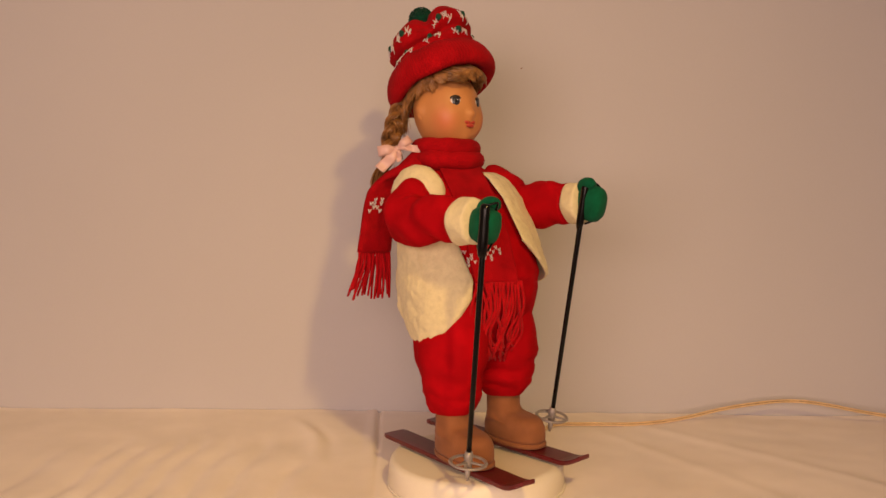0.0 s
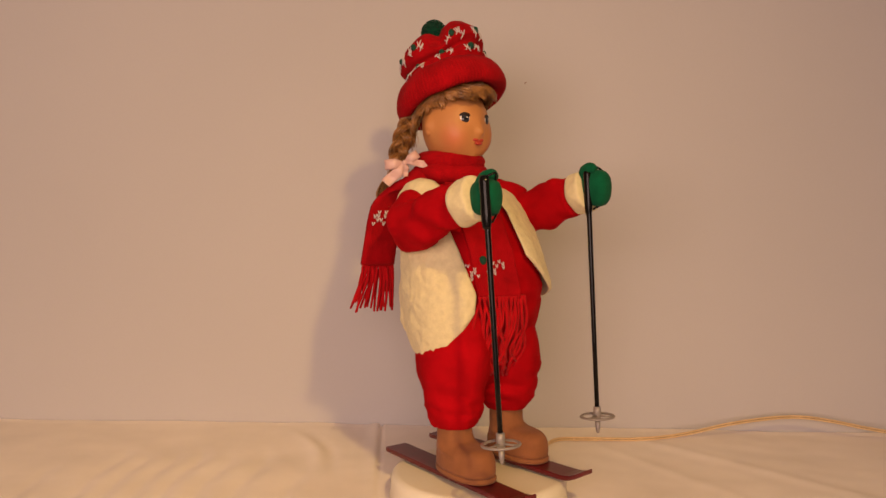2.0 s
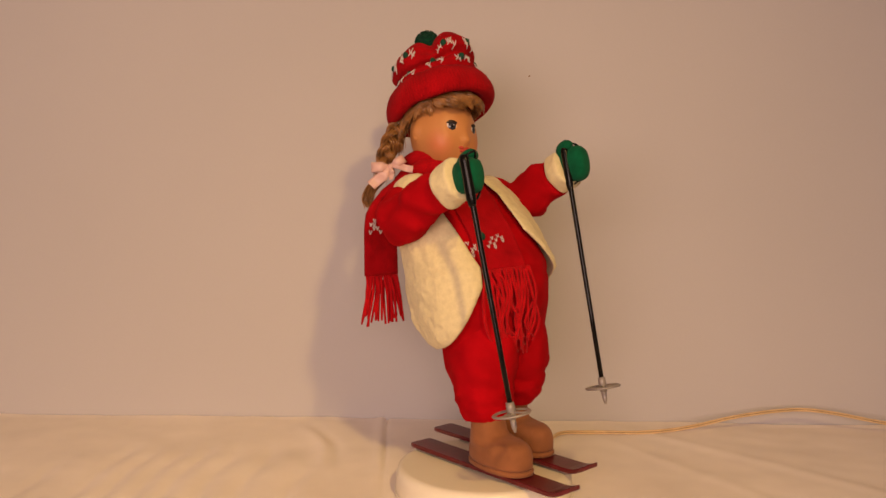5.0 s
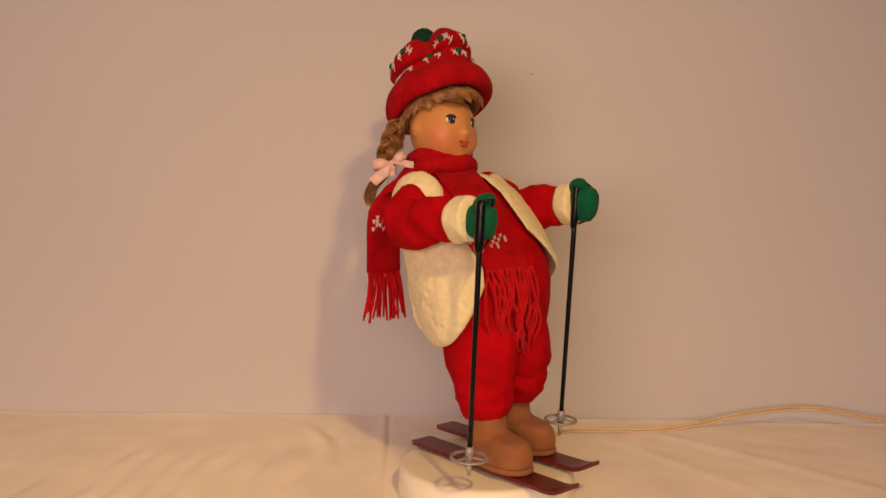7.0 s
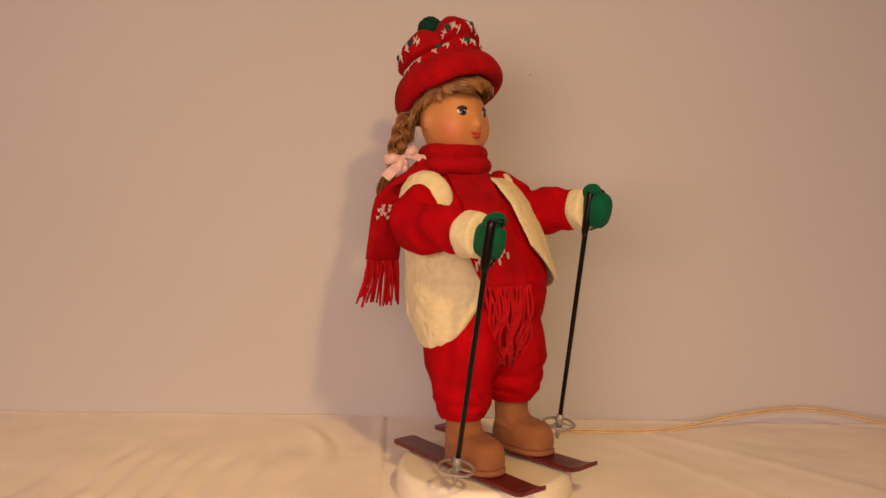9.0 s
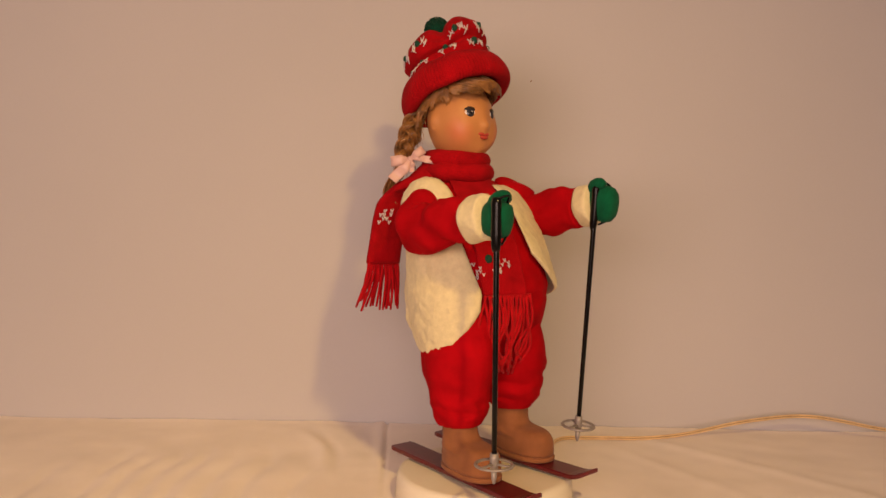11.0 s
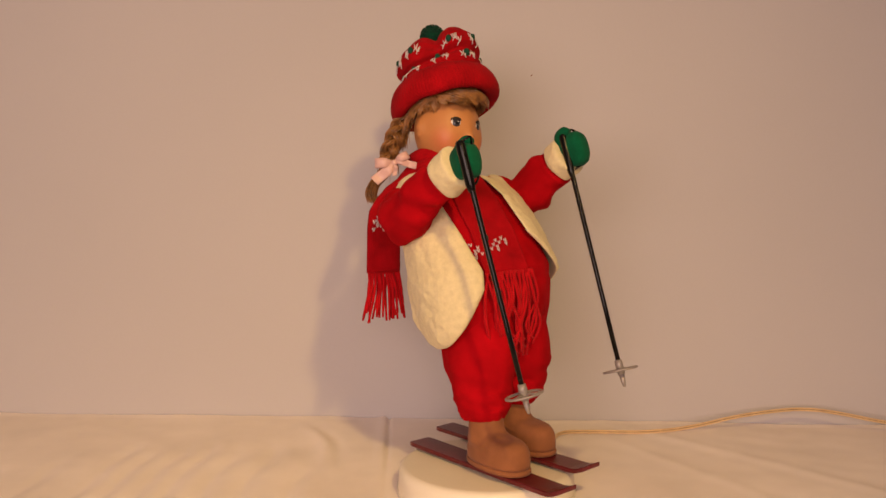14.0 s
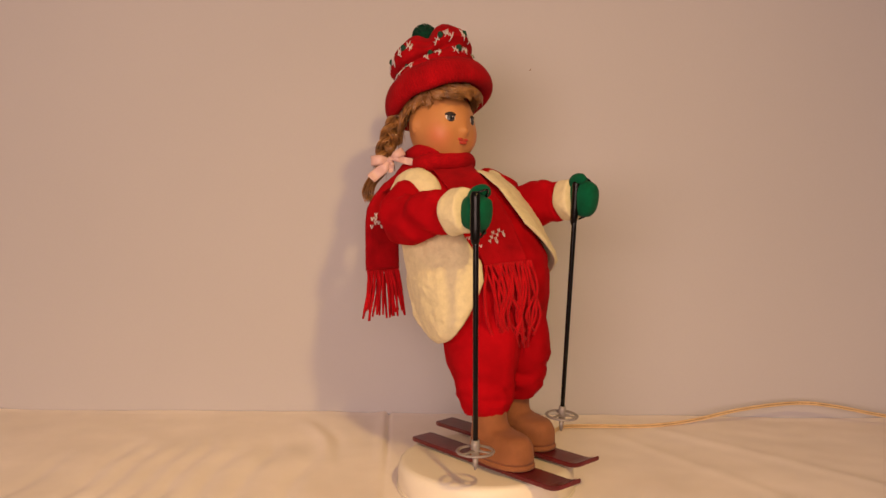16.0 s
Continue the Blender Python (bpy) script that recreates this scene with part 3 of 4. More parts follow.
def vest_shell(p0, p1, name, hole=None):
    """A curved fleece panel from angle p0 to p1 round the body, with a rounded lower front corner."""
    bm = bmesh.new()
    n, m = 72, 84
    outer, inner = [], []
    for j in range(m + 1):
        v = j / m
        ro, ri = [], []
        for i in range(n + 1):
            u = i / n
            top, hem = 0.415, 0.188 if p0 < 0 else 0.197
            front = u if abs(p1) < abs(p0) else 1 - u
            edge = max(0, (front - 0.5) / 0.5)
            hem_z = hem + (0.066 * edge ** 3.0 if p0 < 0 else (0.062 * max(0, min(1, (front - 0.15) / 0.4)) + 0.065 * edge ** 2 if front > 0 else 0))
            hem_z += 0.016 * max(0, (0.22 - front) / 0.22) ** 2 if p0 < 0 and p1 > p0 else 0
            z = top + (hem_z - top) * v
            lo, hi = p0, p1 - (radians(10) * max(0, min(1, (z - 0.27) / 0.13)) if p0 > 0 else 0)
            swing = radians(20 if p0 < 0 else 2) * max(0, min(1, (0.41 - z) / 0.13))
            pull = swing * (1 if abs(p1) < abs(p0) else 0)
            pull0 = swing * (0 if abs(p1) < abs(p0) else 1)
            sg = 1 if p1 > p0 else -1
            phi = (lo - sg * pull0) + ((hi + sg * pull) - (lo - sg * pull0)) * u
            flare = 0.0055 + (0.001 + (0.012 * math.exp(-((front - 0.75) / 0.25) ** 2) if p0 < 0 else 0)) * v ** 2 + (0.0015 + 0.003 * front ** 4 if p0 > 0 else 0)
            bump = 0.0020 * noise.noise((math.cos(phi) * 6, math.sin(phi) * 6, z * 40)) + 0.0011 * noise.noise((math.cos(phi) * 17, math.sin(phi) * 17, z * 130))
            rim = math.sin(min(1, min(i, n - i) / 4, min(j, m - j) / 4) * math.pi / 2)
            ro.append(bm.verts.new(on_body(phi, z, flare + 0.0035 * rim + bump * (0.4 + 0.6 * rim))))
            ri.append(bm.verts.new(on_body(phi, z, flare - 0.0015)))
        outer.append(ro)
        inner.append(ri)
    for g in (outer, inner):
        for j in range(m):
            for i in range(n):
                bm.faces.new((g[j][i], g[j][i + 1], g[j + 1][i + 1], g[j + 1][i]))
    for j in range(m):
        for i in (0, n):
            bm.faces.new((outer[j][i], outer[j + 1][i], inner[j + 1][i], inner[j][i]))
    for i in range(n):
        for j in (0, m):
            bm.faces.new((outer[j][i], inner[j][i], inner[j][i + 1], outer[j][i + 1]))
    return part(name, bm, M_FLEECE, vest, "", O_TORSO)


vest_shell(radians(-150), radians(-60), "side_panel")
vest_shell(radians(150), radians(14), "side_panel")
vest_shell(radians(-150.5), radians(-209.5), "back_panel")

for side in (-1, 1):
    n = Vector((0.30, side * 0.95, -0.05)).normalized()
    e1 = Vector((0, 0, 1)) - n * n.z
    e1.normalize()
    e2 = n.cross(e1)
    c = Vector((-0.026, SHIFT * 0.5 + side * 0.071, 0.382))
    bm = bmesh.new()
    rings = []
    for i in range(1, 20):
        th = math.pi * i / 20
        rings.append([])
        for j in range(56):
            a = 2 * math.pi * j / 56
            up, out, fwd = math.cos(a) * math.sin(th), -math.cos(th), math.sin(a) * math.sin(th)
            k = 1 + 0.035 * noise.noise((up * 5, fwd * 5, out * 5 + side)) + 0.02 * noise.noise((up * 17, fwd * 17, out * 17 + side))
            rings[-1].append(c + (e1 * up * 0.042 + e2 * fwd * side * 0.040 + n * out * 0.022) * k)
    loft(bm, rings)
    part("shoulder", bm, M_FLEECE, vest, "", O_TORSO)

# ---- scarf ----
scarf = empty("knit_scarf", "red knitted scarf with white snowflake pattern and fringe", "scarf")
bm = bmesh.new()
for z, R, r, tilt, sd in ((0.432, 0.036, 0.0155, 0.10, 0.3), (0.449, 0.0335, 0.0140, 0.16, 2.1)):
    n = 56
    tor = []
    for i in range(n):
        a = 2 * math.pi * i / n
        k = 1 + 0.16 * noise.noise((math.cos(a) * 1.6 + sd, math.sin(a) * 1.6, sd))
        c = Vector((-0.040 + R * math.cos(a), R * 1.05 * math.sin(a), z - tilt * R * math.cos(a) * 0.25))
        d = Vector((math.cos(a), math.sin(a), 0))
        tor.append([bm.verts.new(c + d * r * k * math.cos(b) + Vector((0, 0, 0.9 * r * k * math.sin(b)))) for b in [2 * math.pi * q / 14 for q in range(14)]])
    for i in range(n):
        for q in range(14):
            bm.faces.new((tor[i][q], tor[(i + 1) % n][q], tor[(i + 1) % n][(q + 1) % 14], tor[i][(q + 1) % 14]))
part("neck_wrap", bm, M_SCARF, scarf, "", O_TORSO)


def ribbon(bm, mid, width, half, sides=20):
    """A soft flat band along a path: width is a vector across it."""
    rings = []
    n = len(mid)
    for i, p in enumerate(mid):
        t = (mid[min(i + 1, n - 1)] - mid[max(i - 1, 0)]).normalized()
        w = Vector(width[i] if isinstance(width, list) else width)
        nrm = t.cross(w).normalized()
        r = []
        for j in range(sides):
            a = 2 * math.pi * j / sides
            q = (abs(math.cos(a)) ** 4 + abs(math.sin(a)) ** 4) ** -0.25
            curl = 0.003 * noise.noise((p.x * 30, p.z * 30, math.cos(a) * 1.5))
            r.append(p + w * math.cos(a) * q + nrm * (half * math.sin(a) * q + curl))
        rings.append(r)
    loft(bm, rings)


tail_mid = smooth_path([(-0.010, -0.024, 0.436), (-0.042, -0.046, 0.432), (-0.068, -0.058, 0.422), (-0.090, -0.058, 0.408), (-0.107, -0.061, 0.376), (-0.119, -0.060, 0.340), (-0.126, -0.060, 0.305)], 6)
bm = bmesh.new()
tail_width = [Vector((0.001, 0.003, 0.007)).lerp(Vector((0.003, 0.010, 0.017)), i / 8) if i < 8 else Vector((0.003, 0.010, 0.017)).lerp(Vector((0.004, 0.026, 0.0)), min(1, (i - 8) / 14)) for i in range(len(tail_mid))]
ribbon(bm, tail_mid, tail_width, 0.0055)
part("back_tail", bm, M_SCARF, scarf, "", O_TORSO)

front_mid = [on_body(radians(-21), 0.425 - 0.155 * q / 20, 0.0015 + 0.006 * math.exp(-q / 3)) for q in range(21)]
bm = bmesh.new()
ribbon(bm, front_mid, (0.011, 0.028, 0.0), 0.0016)
part("front_tail", bm, M_SCARF, scarf, "", O_TORSO)

random.seed(5)
for i in range(28):
    k = i / 27
    p = Vector((-0.126 + 0.004 * (k - 0.5), -0.085 + 0.050 * k, 0.306))
    d = Vector((-0.030 + 0.026 * k + random.uniform(-0.006, 0.006), random.uniform(-0.010, 0.008), -0.060 + random.uniform(-0.010, 0.008)))
    bm = bmesh.new()
    tube(bm, smooth_path([p, p + d * 0.4 + Vector((random.uniform(-.004, .006), 0, 0)), p + d], 5), (0.0016, 0.0020, 0.0019, 0.0015), 8)
    part("fringe_strand", bm, M_YARN, scarf, "", O_TORSO)
for i in range(24):
    k = i / 23
    phi = radians(-38 + 38 * k)
    z0 = 0.274
    pts = [on_body(phi, z0, 0.005), on_body(phi + random.uniform(-.09, .12), z0 - 0.035, 0.009 + random.uniform(0, .004)), on_body(phi + random.uniform(-.12, .22), z0 - 0.07, 0.008 + random.uniform(0, .005)), on_body(phi + random.uniform(-.12, .30), z0 - 0.088 - random.uniform(0, 0.022), 0.012)]
    bm = bmesh.new()
    tube(bm, smooth_path(pts, 5), (0.0016, 0.0019, 0.0019, 0.0014), 8)
    part("fringe_strand", bm, M_YARN, scarf, "", O_TORSO)


def stitches(bm, place, u, v, rows, size):
    """White knitted V stitches on a surface: rows of characters, one stitch a mark."""
    for j, line in enumerate(rows):
        for i, ch in enumerate(line):
            if ch == "x":
                c = place + u * (i - len(line) / 2) * size - v * j * size
                for s in (-1, 1):
                    tube(bm, [c + u * s * size * 0.38 + v * size * 0.55, c - v * size * 0.45], (size * 0.15, size * 0.15), 6)


FLAKE_A = (".xx...", "x...x.", ".x.xx.", "...x.x", "..xx..")
FLAKE_B = ("..x.x.", ".x.x.x", "x.x..x", "..x...")
bm = bmesh.new()
stitches(bm, on_body(radians(-40), 0.312, 0.0055), Vector((0.60, 0.80, 0)), Vector((-0.08, 0, 1)), FLAKE_A, 0.0042)
stitches(bm, on_body(radians(-20), 0.316, 0.0060), Vector((0.36, 0.93, 0.25)), Vector((-0.3, 0, 1)), FLAKE_B, 0.0042)
stitches(bm, Vector((-0.101, -0.071, 0.378)), Vector((0.1, 1, 0)), Vector((0.36, 0, 0.93)), (".x.x", "xx.x", ".xx.", "x..x"), 0.0055)
part("snowflake_stitches", bm, M_STITCH, scarf, "white knitted snowflake stitches", O_TORSO)["kind"] = "stuff"
bm = bmesh.new()
ball(bm, on_body(radians(-30), 0.319, 0.004), (0.005, 0.005, 0.006))
part("green_stitch", bm, M_STITCH_G, scarf, "dark green knitted tree", O_TORSO)

# ---- head: painted vinyl, one mesh ----
HC = Vector((-0.038, 0, 0.495))
bm = bmesh.new()
rings = []
for i in range(1, 48):
    th = math.pi * i / 48
    r = []
    for j in range(72):
        a = 2 * math.pi * j / 72
        d = Vector((math.sin(th) * math.cos(a), math.sin(th) * math.sin(a), -math.cos(th)))
        p = Vector((d.x * 0.047, d.y * 0.0435, d.z * 0.056))
        front = max(0, d.x)
        low = max(0, -d.z)
        p.y *= 1 - 0.26 * low ** 2
        p.x *= (1 - 0.06 * low) * (1 - 0.40 * max(0, -d.x))
        p.y *= 1 - 0.10 * max(0, -d.x) * low
        p.x += 0.0072 * math.exp(-((p.y / 0.0054) ** 2 + ((p.z + 0.0085) / 0.0050) ** 2)) * (d.x > 0)
        p.x += 0.0010 * math.exp(-((p.y / 0.0045) ** 2 + ((p.z - 0.001) / 0.012) ** 2)) * (d.x > 0)
        for s in (-1, 1):
            p.x -= 0.0026 * math.exp(-(((p.y - s * 0.0185) / 0.009) ** 2 + ((p.z - 0.006) / 0.008) ** 2)) * (d.x > 0)
            bulge = math.exp(-((d - Vector((0.72, s * 0.58, -0.36)).normalized()).length / 0.42) ** 2)
            p += d * 0.0062 * bulge
            ear = math.exp(-(((p.x - 0.001) / 0.006) ** 2 + ((p.z + 0.001) / 0.011) ** 2)) * max(0, s * d.y)
            p.y += s * 0.0050 * ear
        p.x += 0.0040 * math.exp(-((p.y / 0.010) ** 2 + ((p.z + 0.038) / 0.008) ** 2)) * (d.x > 0)
        p.x += 0.0026 * math.exp(-((p.y / 0.008) ** 2 + ((p.z + 0.0220) / 0.0055) ** 2)) * (d.x > 0)
        p.x -= 0.0016 * math.exp(-((p.y / 0.010) ** 2 + ((p.z + 0.0215) / 0.0012) ** 2)) * (d.x > 0)
        r.append(HC + p * 1.06 + Vector((0.002, 0, 0)))
    rings.append(r)
loft(bm, rings)
for y, z, r in ((-0.0040, -0.0196, (0.0027, 0.0062, 0.0026)), (0.0040, -0.0196, (0.0027, 0.0062, 0.0026)), (0, -0.0240, (0.0033, 0.0070, 0.0029))):
    ball(bm, HC + Vector((0.0504 - 0.0010 * (y != 0), y, z)), r, 18, 10, mat=1)
# neck
loft(bm, [ellipse(-0.043, 0, z, 0.022, 0.022, 24) for z in (0.425, 0.455)], mat=0)
for s in (-1, 1):
    turn = Matrix.Rotation(radians(s * 23), 3, "Z")
    c = HC + Vector((0.0418, s * 0.0186, 0.0068))
    ball(bm, c, (0.0052, 0.0106, 0.0080), 24, 14, mat=2, rot=turn)
    ball(bm, c + turn @ Vector((0.0019, 0.0002, 0.0002)), (0.0042, 0.0068, 0.0074), 24, 14, mat=3, rot=turn)
    ball(bm, c + turn @ Vector((0.0034, 0.0004, 0.0002)), (0.0028, 0.0034, 0.0044), 16, 10, mat=4, rot=turn)
    lid = [c + turn @ Vector((0.0032 - 0.004 * abs(u) ** 2, u * 0.0112, 0.0070 - 0.0062 * u * u)) for u in [k / 8 for k in range(-8, 9)]]
    tube(bm, lid, (0.0012, 0.0019, 0.0023, 0.0023, 0.0017), 8, mat=5)
    lid = [c + turn @ Vector((0.0034 - 0.004 * abs(u) ** 2, u * 0.0085, -0.0068 + 0.0045 * u * u)) for u in [k / 8 for k in range(-8, 9)]]
    tube(bm, lid, (0.0006, 0.0010, 0.0010, 0.0006), 6, mat=5)
    ball(bm, HC + Vector((0.001, s * 0.0452, -0.003)), (0.0062, 0.0048, 0.0115), 16, 10, mat=0, rot=Matrix.Rotation(radians(-12), 3, "Y"))
    brow = [c + turn @ Vector((0.0006 - 0.005 * u * u, u * 0.0125, 0.0185 - 0.0045 * u * u)) for u in [k / 6 for k in range(-6, 7)]]
    tube(bm, brow, (0.0002, 0.0005, 0.0005, 0.0002), 6, 0.5, mat=6)
    # the highlight on the glossy eye, set in as a small white bead
    glint = c + turn @ Vector((0.0054, s * -0.0004 + 0.0018, 0.0024))
    ball(bm, glint, (0.0005, 0.0010, 0.0011), 8, 6, mat=2, rot=turn)
head = part("head", bm, [M_SKIN, M_LIP, M_EYE, M_IRIS, M_PUPIL, M_LASH, M_HAIR], doll, "painted vinyl doll head with dark eyes", O_HEAD)

# ---- hair: fringe, side hair and one plait ----
random.seed(11)
bm = bmesh.new()
HATM = Matrix.Translation((-0.040, 0, 0.536)) @ Matrix.Rotation(radians(-23), 4, "Y") @ Matrix.Rotation(radians(3), 4, "X")
LOCKS = 70
for k in range(LOCKS):
    mid_a = -146 + 292 * (k + 0.5) / LOCKS
    side = abs(mid_a) > 60
    lean = random.uniform(0.008, 0.026) if not side else random.uniform(-0.004, 0.010)
    drop = random.uniform(0.010, 0.019) if not side else random.uniform(0.012, 0.024)
    drop += 0.022 * max(0, min(1, (abs(mid_a) - 98) / 14))
    drop += 0.006 * math.exp(-((mid_a - 5) / 28) ** 2)
    wave, curl, puff = random.uniform(0, 6.28), random.uniform(0.0015, 0.0038), random.uniform(0.001, 0.006)
    for i in range(30):
        a = radians(mid_a + random.gauss(0, 2.8))
        rr = random.uniform(0.047, 0.054)
        start = HATM @ Vector((rr * math.cos(a), rr * 0.97 * math.sin(a), random.uniform(-0.010, -0.004)))
        d, tdir = Vector((math.cos(a), math.sin(a), 0)), Vector((-math.sin(a), math.cos(a), 0))
        foot = HC + Vector((d.x * 0.0525 * (1 - 0.36 * max(0, -d.x)), d.y * 0.0490, 0))
        length = drop * random.uniform(0.8, 1.12)
        pts = []
        for q in range(8):
            u = q / 7
            p = start.lerp(Vector((foot.x, foot.y, start.z)), min(1, u * 1.6))
            p += Vector((-0.014 * u if side else 0, 0, -length * u + 0.0035 * u ** 3))
            p += tdir * (lean * u ** 1.3 + curl * math.sin(wave + u * 6.5) * u) + d * (puff * math.sin(math.pi * u) + 0.0035 * u ** 2)
            pts.append(p + Vector((random.uniform(-1, 1), random.uniform(-1, 1), random.uniform(-1, 1))) * 0.00018)
        tube(bm, pts, (0.0006, 0.0007, 0.0006, 0.0002), 5)
part("hair_fringe", bm, M_HAIR, head, "light brown fringe of hair", O_HEAD)
bm = bmesh.new()
plait = smooth_path([(-0.064, -0.040, 0.520), (-0.076, -0.050, 0.496), (-0.081, -0.058, 0.468), (-0.084, -0.060, 0.438)], 14)
for k in range(3):
    for sub in range(17):
        pts = []
        for i, p in enumerate(plait):
            u = i / (len(plait) - 1)
            a = u * 9.4 + k * 2 * math.pi / 3
            off = Vector((0.0062 * math.sin(a), 0.0066 * math.sin(a), 0)) + Vector((0.0052, -0.0047, 0)) * math.sin(2 * a)
            w = sub * 2.4
            pts.append(p + off + Vector((0.0066 * math.cos(w + u * 2), 0.0066 * math.sin(w + u * 2), 0)) * math.sqrt((sub + 0.5) / 17) * (1 + 0.22 * math.cos(a * 2 + 0.3 * math.sin(sub))))
        tube(bm, pts, (0.0013, 0.0015, 0.0012), 5, wob=0.08, seed=k * 3 + sub)
for i in range(90):
    p = Vector((-0.084 + random.uniform(-.007, .007), -0.061 + random.uniform(-.007, .007), 0.440))
    b = random.uniform(-0.7, 0.7)
    pts = [p, p + Vector((-0.008 - 0.004 * b, 0.004 * b, -0.012)), p + Vector((-0.024 - 0.006 * b, 0.004 * b, -0.024)), p + Vector((-0.032 - 0.008 * b, 0.004 * b, -0.038 + 0.004 * b)), p + Vector((-0.024 - 0.006 * b, 0.004 * b, -0.050 + 0.005 * b))]
    tube(bm, smooth_path(pts, 4), (0.0009, 0.0011, 0.0010, 0.0003), 5)
for i in range(110):
    u = random.random()
    p = plait[int(u * (len(plait) - 1))]
    a = random.uniform(0, 6.28)
    d = Vector((math.cos(a), math.sin(a), random.uniform(-1, 0.4)))
    tube(bm, smooth_path([p + d * 0.008, p + d * 0.014 + Vector((0, 0, -0.004)), p + d * 0.015 + Vector((0, 0, -0.012))], 3), (0.0005, 0.0004, 0.0002), 4)
part("plait", bm, M_HAIR, head, "thick light brown plait with a loose curled end", O_HEAD)

# ---- bow ----
bow = empty("ribbon_bow", "pink satin ribbon bow tied round the plait", "bow")
BC = Vector((-0.062, -0.066, 0.445))
BU, BV, BN = Vector((0.669, 0.743, 0)), Vector((0, 0, 1)), Vector((0.743, -0.669, 0))


def strip(name, way, length, half, loop):
    """A satin band from the knot along a way in the bow's plane; a loop comes back behind itself."""
    d = (BU * way[0] + BV * way[1]).normalized()
    across = BN.cross(d)
    if loop:
        pts = [BC, BC + d * length * 0.45 + BN * 0.007, BC + d * length * 0.9 + BN * 0.005, BC + d * length, BC + d * length * 0.6 - BN * 0.003, BC - BN * 0.001]
    else:
        pts = [BC + BN * 0.002, BC + d * length * 0.35 + BN * 0.006 + across * 0.002, BC + d * length * 0.7 + BN * 0.004, BC + d * length + BN * 0.006 - across * 0.001]
    path = smooth_path(pts, 7)
    bm, rings, n = bmesh.new(), [], len(path)
    for i, p in enumerate(path):
        u = i / (n - 1)
        w = half * (0.28 + 0.72 * min(1, 2.6 * (min(u, 1 - u) * 2 if loop else u)))
        rise = 0.0016 * math.sin(u * 7)
        rings.append([p + across * w * q + BN * (o + rise * (1 - q * q)) for q, o in ((-1, 0.0003), (-0.5, 0.0005), (0, 0.0005), (0.5, 0.0005), (1, 0.0003), (1, -0.0003), (0, -0.0003), (-1, -0.0003))])
    loft(bm, rings)
    part(name, bm, M_RIBBON, bow, "", O_HEAD)


strip("loop", (-1.0, -0.10), 0.026, 0.0068, True)
strip("loop", (0.78, 0.55), 0.022, 0.0058, True)
strip("tail", (-0.66, -0.76), 0.037, 0.0072, False)
strip("tail", (1.0, -0.04), 0.031, 0.0048, False)
strip("tail", (0.16, -1.0), 0.018, 0.0032, False)
bm = bmesh.new()
ball(bm, BC + BN * 0.002, (0.0042, 0.0036, 0.0045), 14, 10, 0.3)
part("knot", bm, M_RIBBON, bow, "", O_HEAD)

# ---- hat ----
hat = empty("knit_hat", "red knitted bobble hat with white and green pattern", "hat")
bm = bmesh.new()
n = 96
tor = []
for i in range(n):
    a = 2 * math.pi * i / n
    k = 1 + 0.07 * noise.noise((math.cos(a) * 1.4, math.sin(a) * 1.4, 2))
    c = Vector((0.0635 * math.cos(a), 0.0615 * math.sin(a), 0.008 + 0.002 * noise.noise((math.cos(a) * 2, math.sin(a) * 2, 7))))
    d = Vector((math.cos(a), math.sin(a), 0))
    ringv = []
    for q in range(20):
        b = 2 * math.pi * q / 20
        ringv.append(bm.verts.new(c + d * (0.0140 * k * math.cos(b) - 0.0062 * math.sin(b)) + Vector((0, 0, 0.0245 * k * math.sin(b) * (0.98 if math.sin(b) > 0 else 0.85)))))
    tor.append(ringv)
for i in range(n):
    for q in range(20):
        bm.faces.new((tor[i][q], tor[(i + 1) % n][q], tor[(i + 1) % n][(q + 1) % 20], tor[i][(q + 1) % 20]))
brim = part("brim", bm, M_KNIT_CUFF, hat, "thick rolled ribbed red brim")


def crown_point(u, a):
    """u from the brim (0) to the top (1): slouchy, with puffed lobes and a dent round the bobble."""
    prof = ((0, 0.054, 0.012), (0.12, 0.057, 0.026), (0.28, 0.0595, 0.038), (0.40, 0.0560, 0.047), (0.55, 0.0600, 0.060), (0.68, 0.0560, 0.074), (0.80, 0.043, 0.086), (0.90, 0.026, 0.090), (1.0, 0.004, 0.084))
    for (u0, r0, z0), (u1, r1, z1) in zip(prof, prof[1:]):
        if u <= u1:
            k = (u - u0) / (u1 - u0)
            k = k * k * (3 - 2 * k) * 0.5 + k * 0.5
            r, z = r0 + (r1 - r0) * k, z0 + (z1 - z0) * k
            break
    w = (a - radians(-46) + math.pi) % (2 * math.pi) - math.pi
    puff = 1 + 0.09 * noise.noise((math.cos(a) * 1.5 + 4, math.sin(a) * 1.5, u * 2.5)) * min(1, u * 3)
    high = max(0, min(1, (u - 0.35) / 0.3))
    valley = math.exp(-(w / 0.30) ** 2) + 0.7 * math.exp(-((abs(w) - 2.2) / 0.4) ** 2)
    dent = -0.013 * valley * high - 0.012 * math.exp(-((u - 0.40 - 0.06 * math.sin(a * 2 + 1.4)) / 0.055) ** 2) * (0.35 + 0.65 * math.exp(-((w + 0.1) / 0.9) ** 2))
    r = max(0.003, r * puff + dent * min(1, r / 0.03))
    lobes = 0.006 * math.cos(a - radians(25)) * u - 0.009 * valley * high * min(1, (1 - u) * 8)
    lean = 0.16 * max(0, z - 0.012)
    return Vector((r * math.cos(a) + lean, r * math.sin(a), 0.012 + (z - 0.012) * 0.94 + lobes))


bm = bmesh.new()
loft(bm, [[crown_point(i / 44, 2 * math.pi * j / 84) for j in range(84)] for i in range(45)])
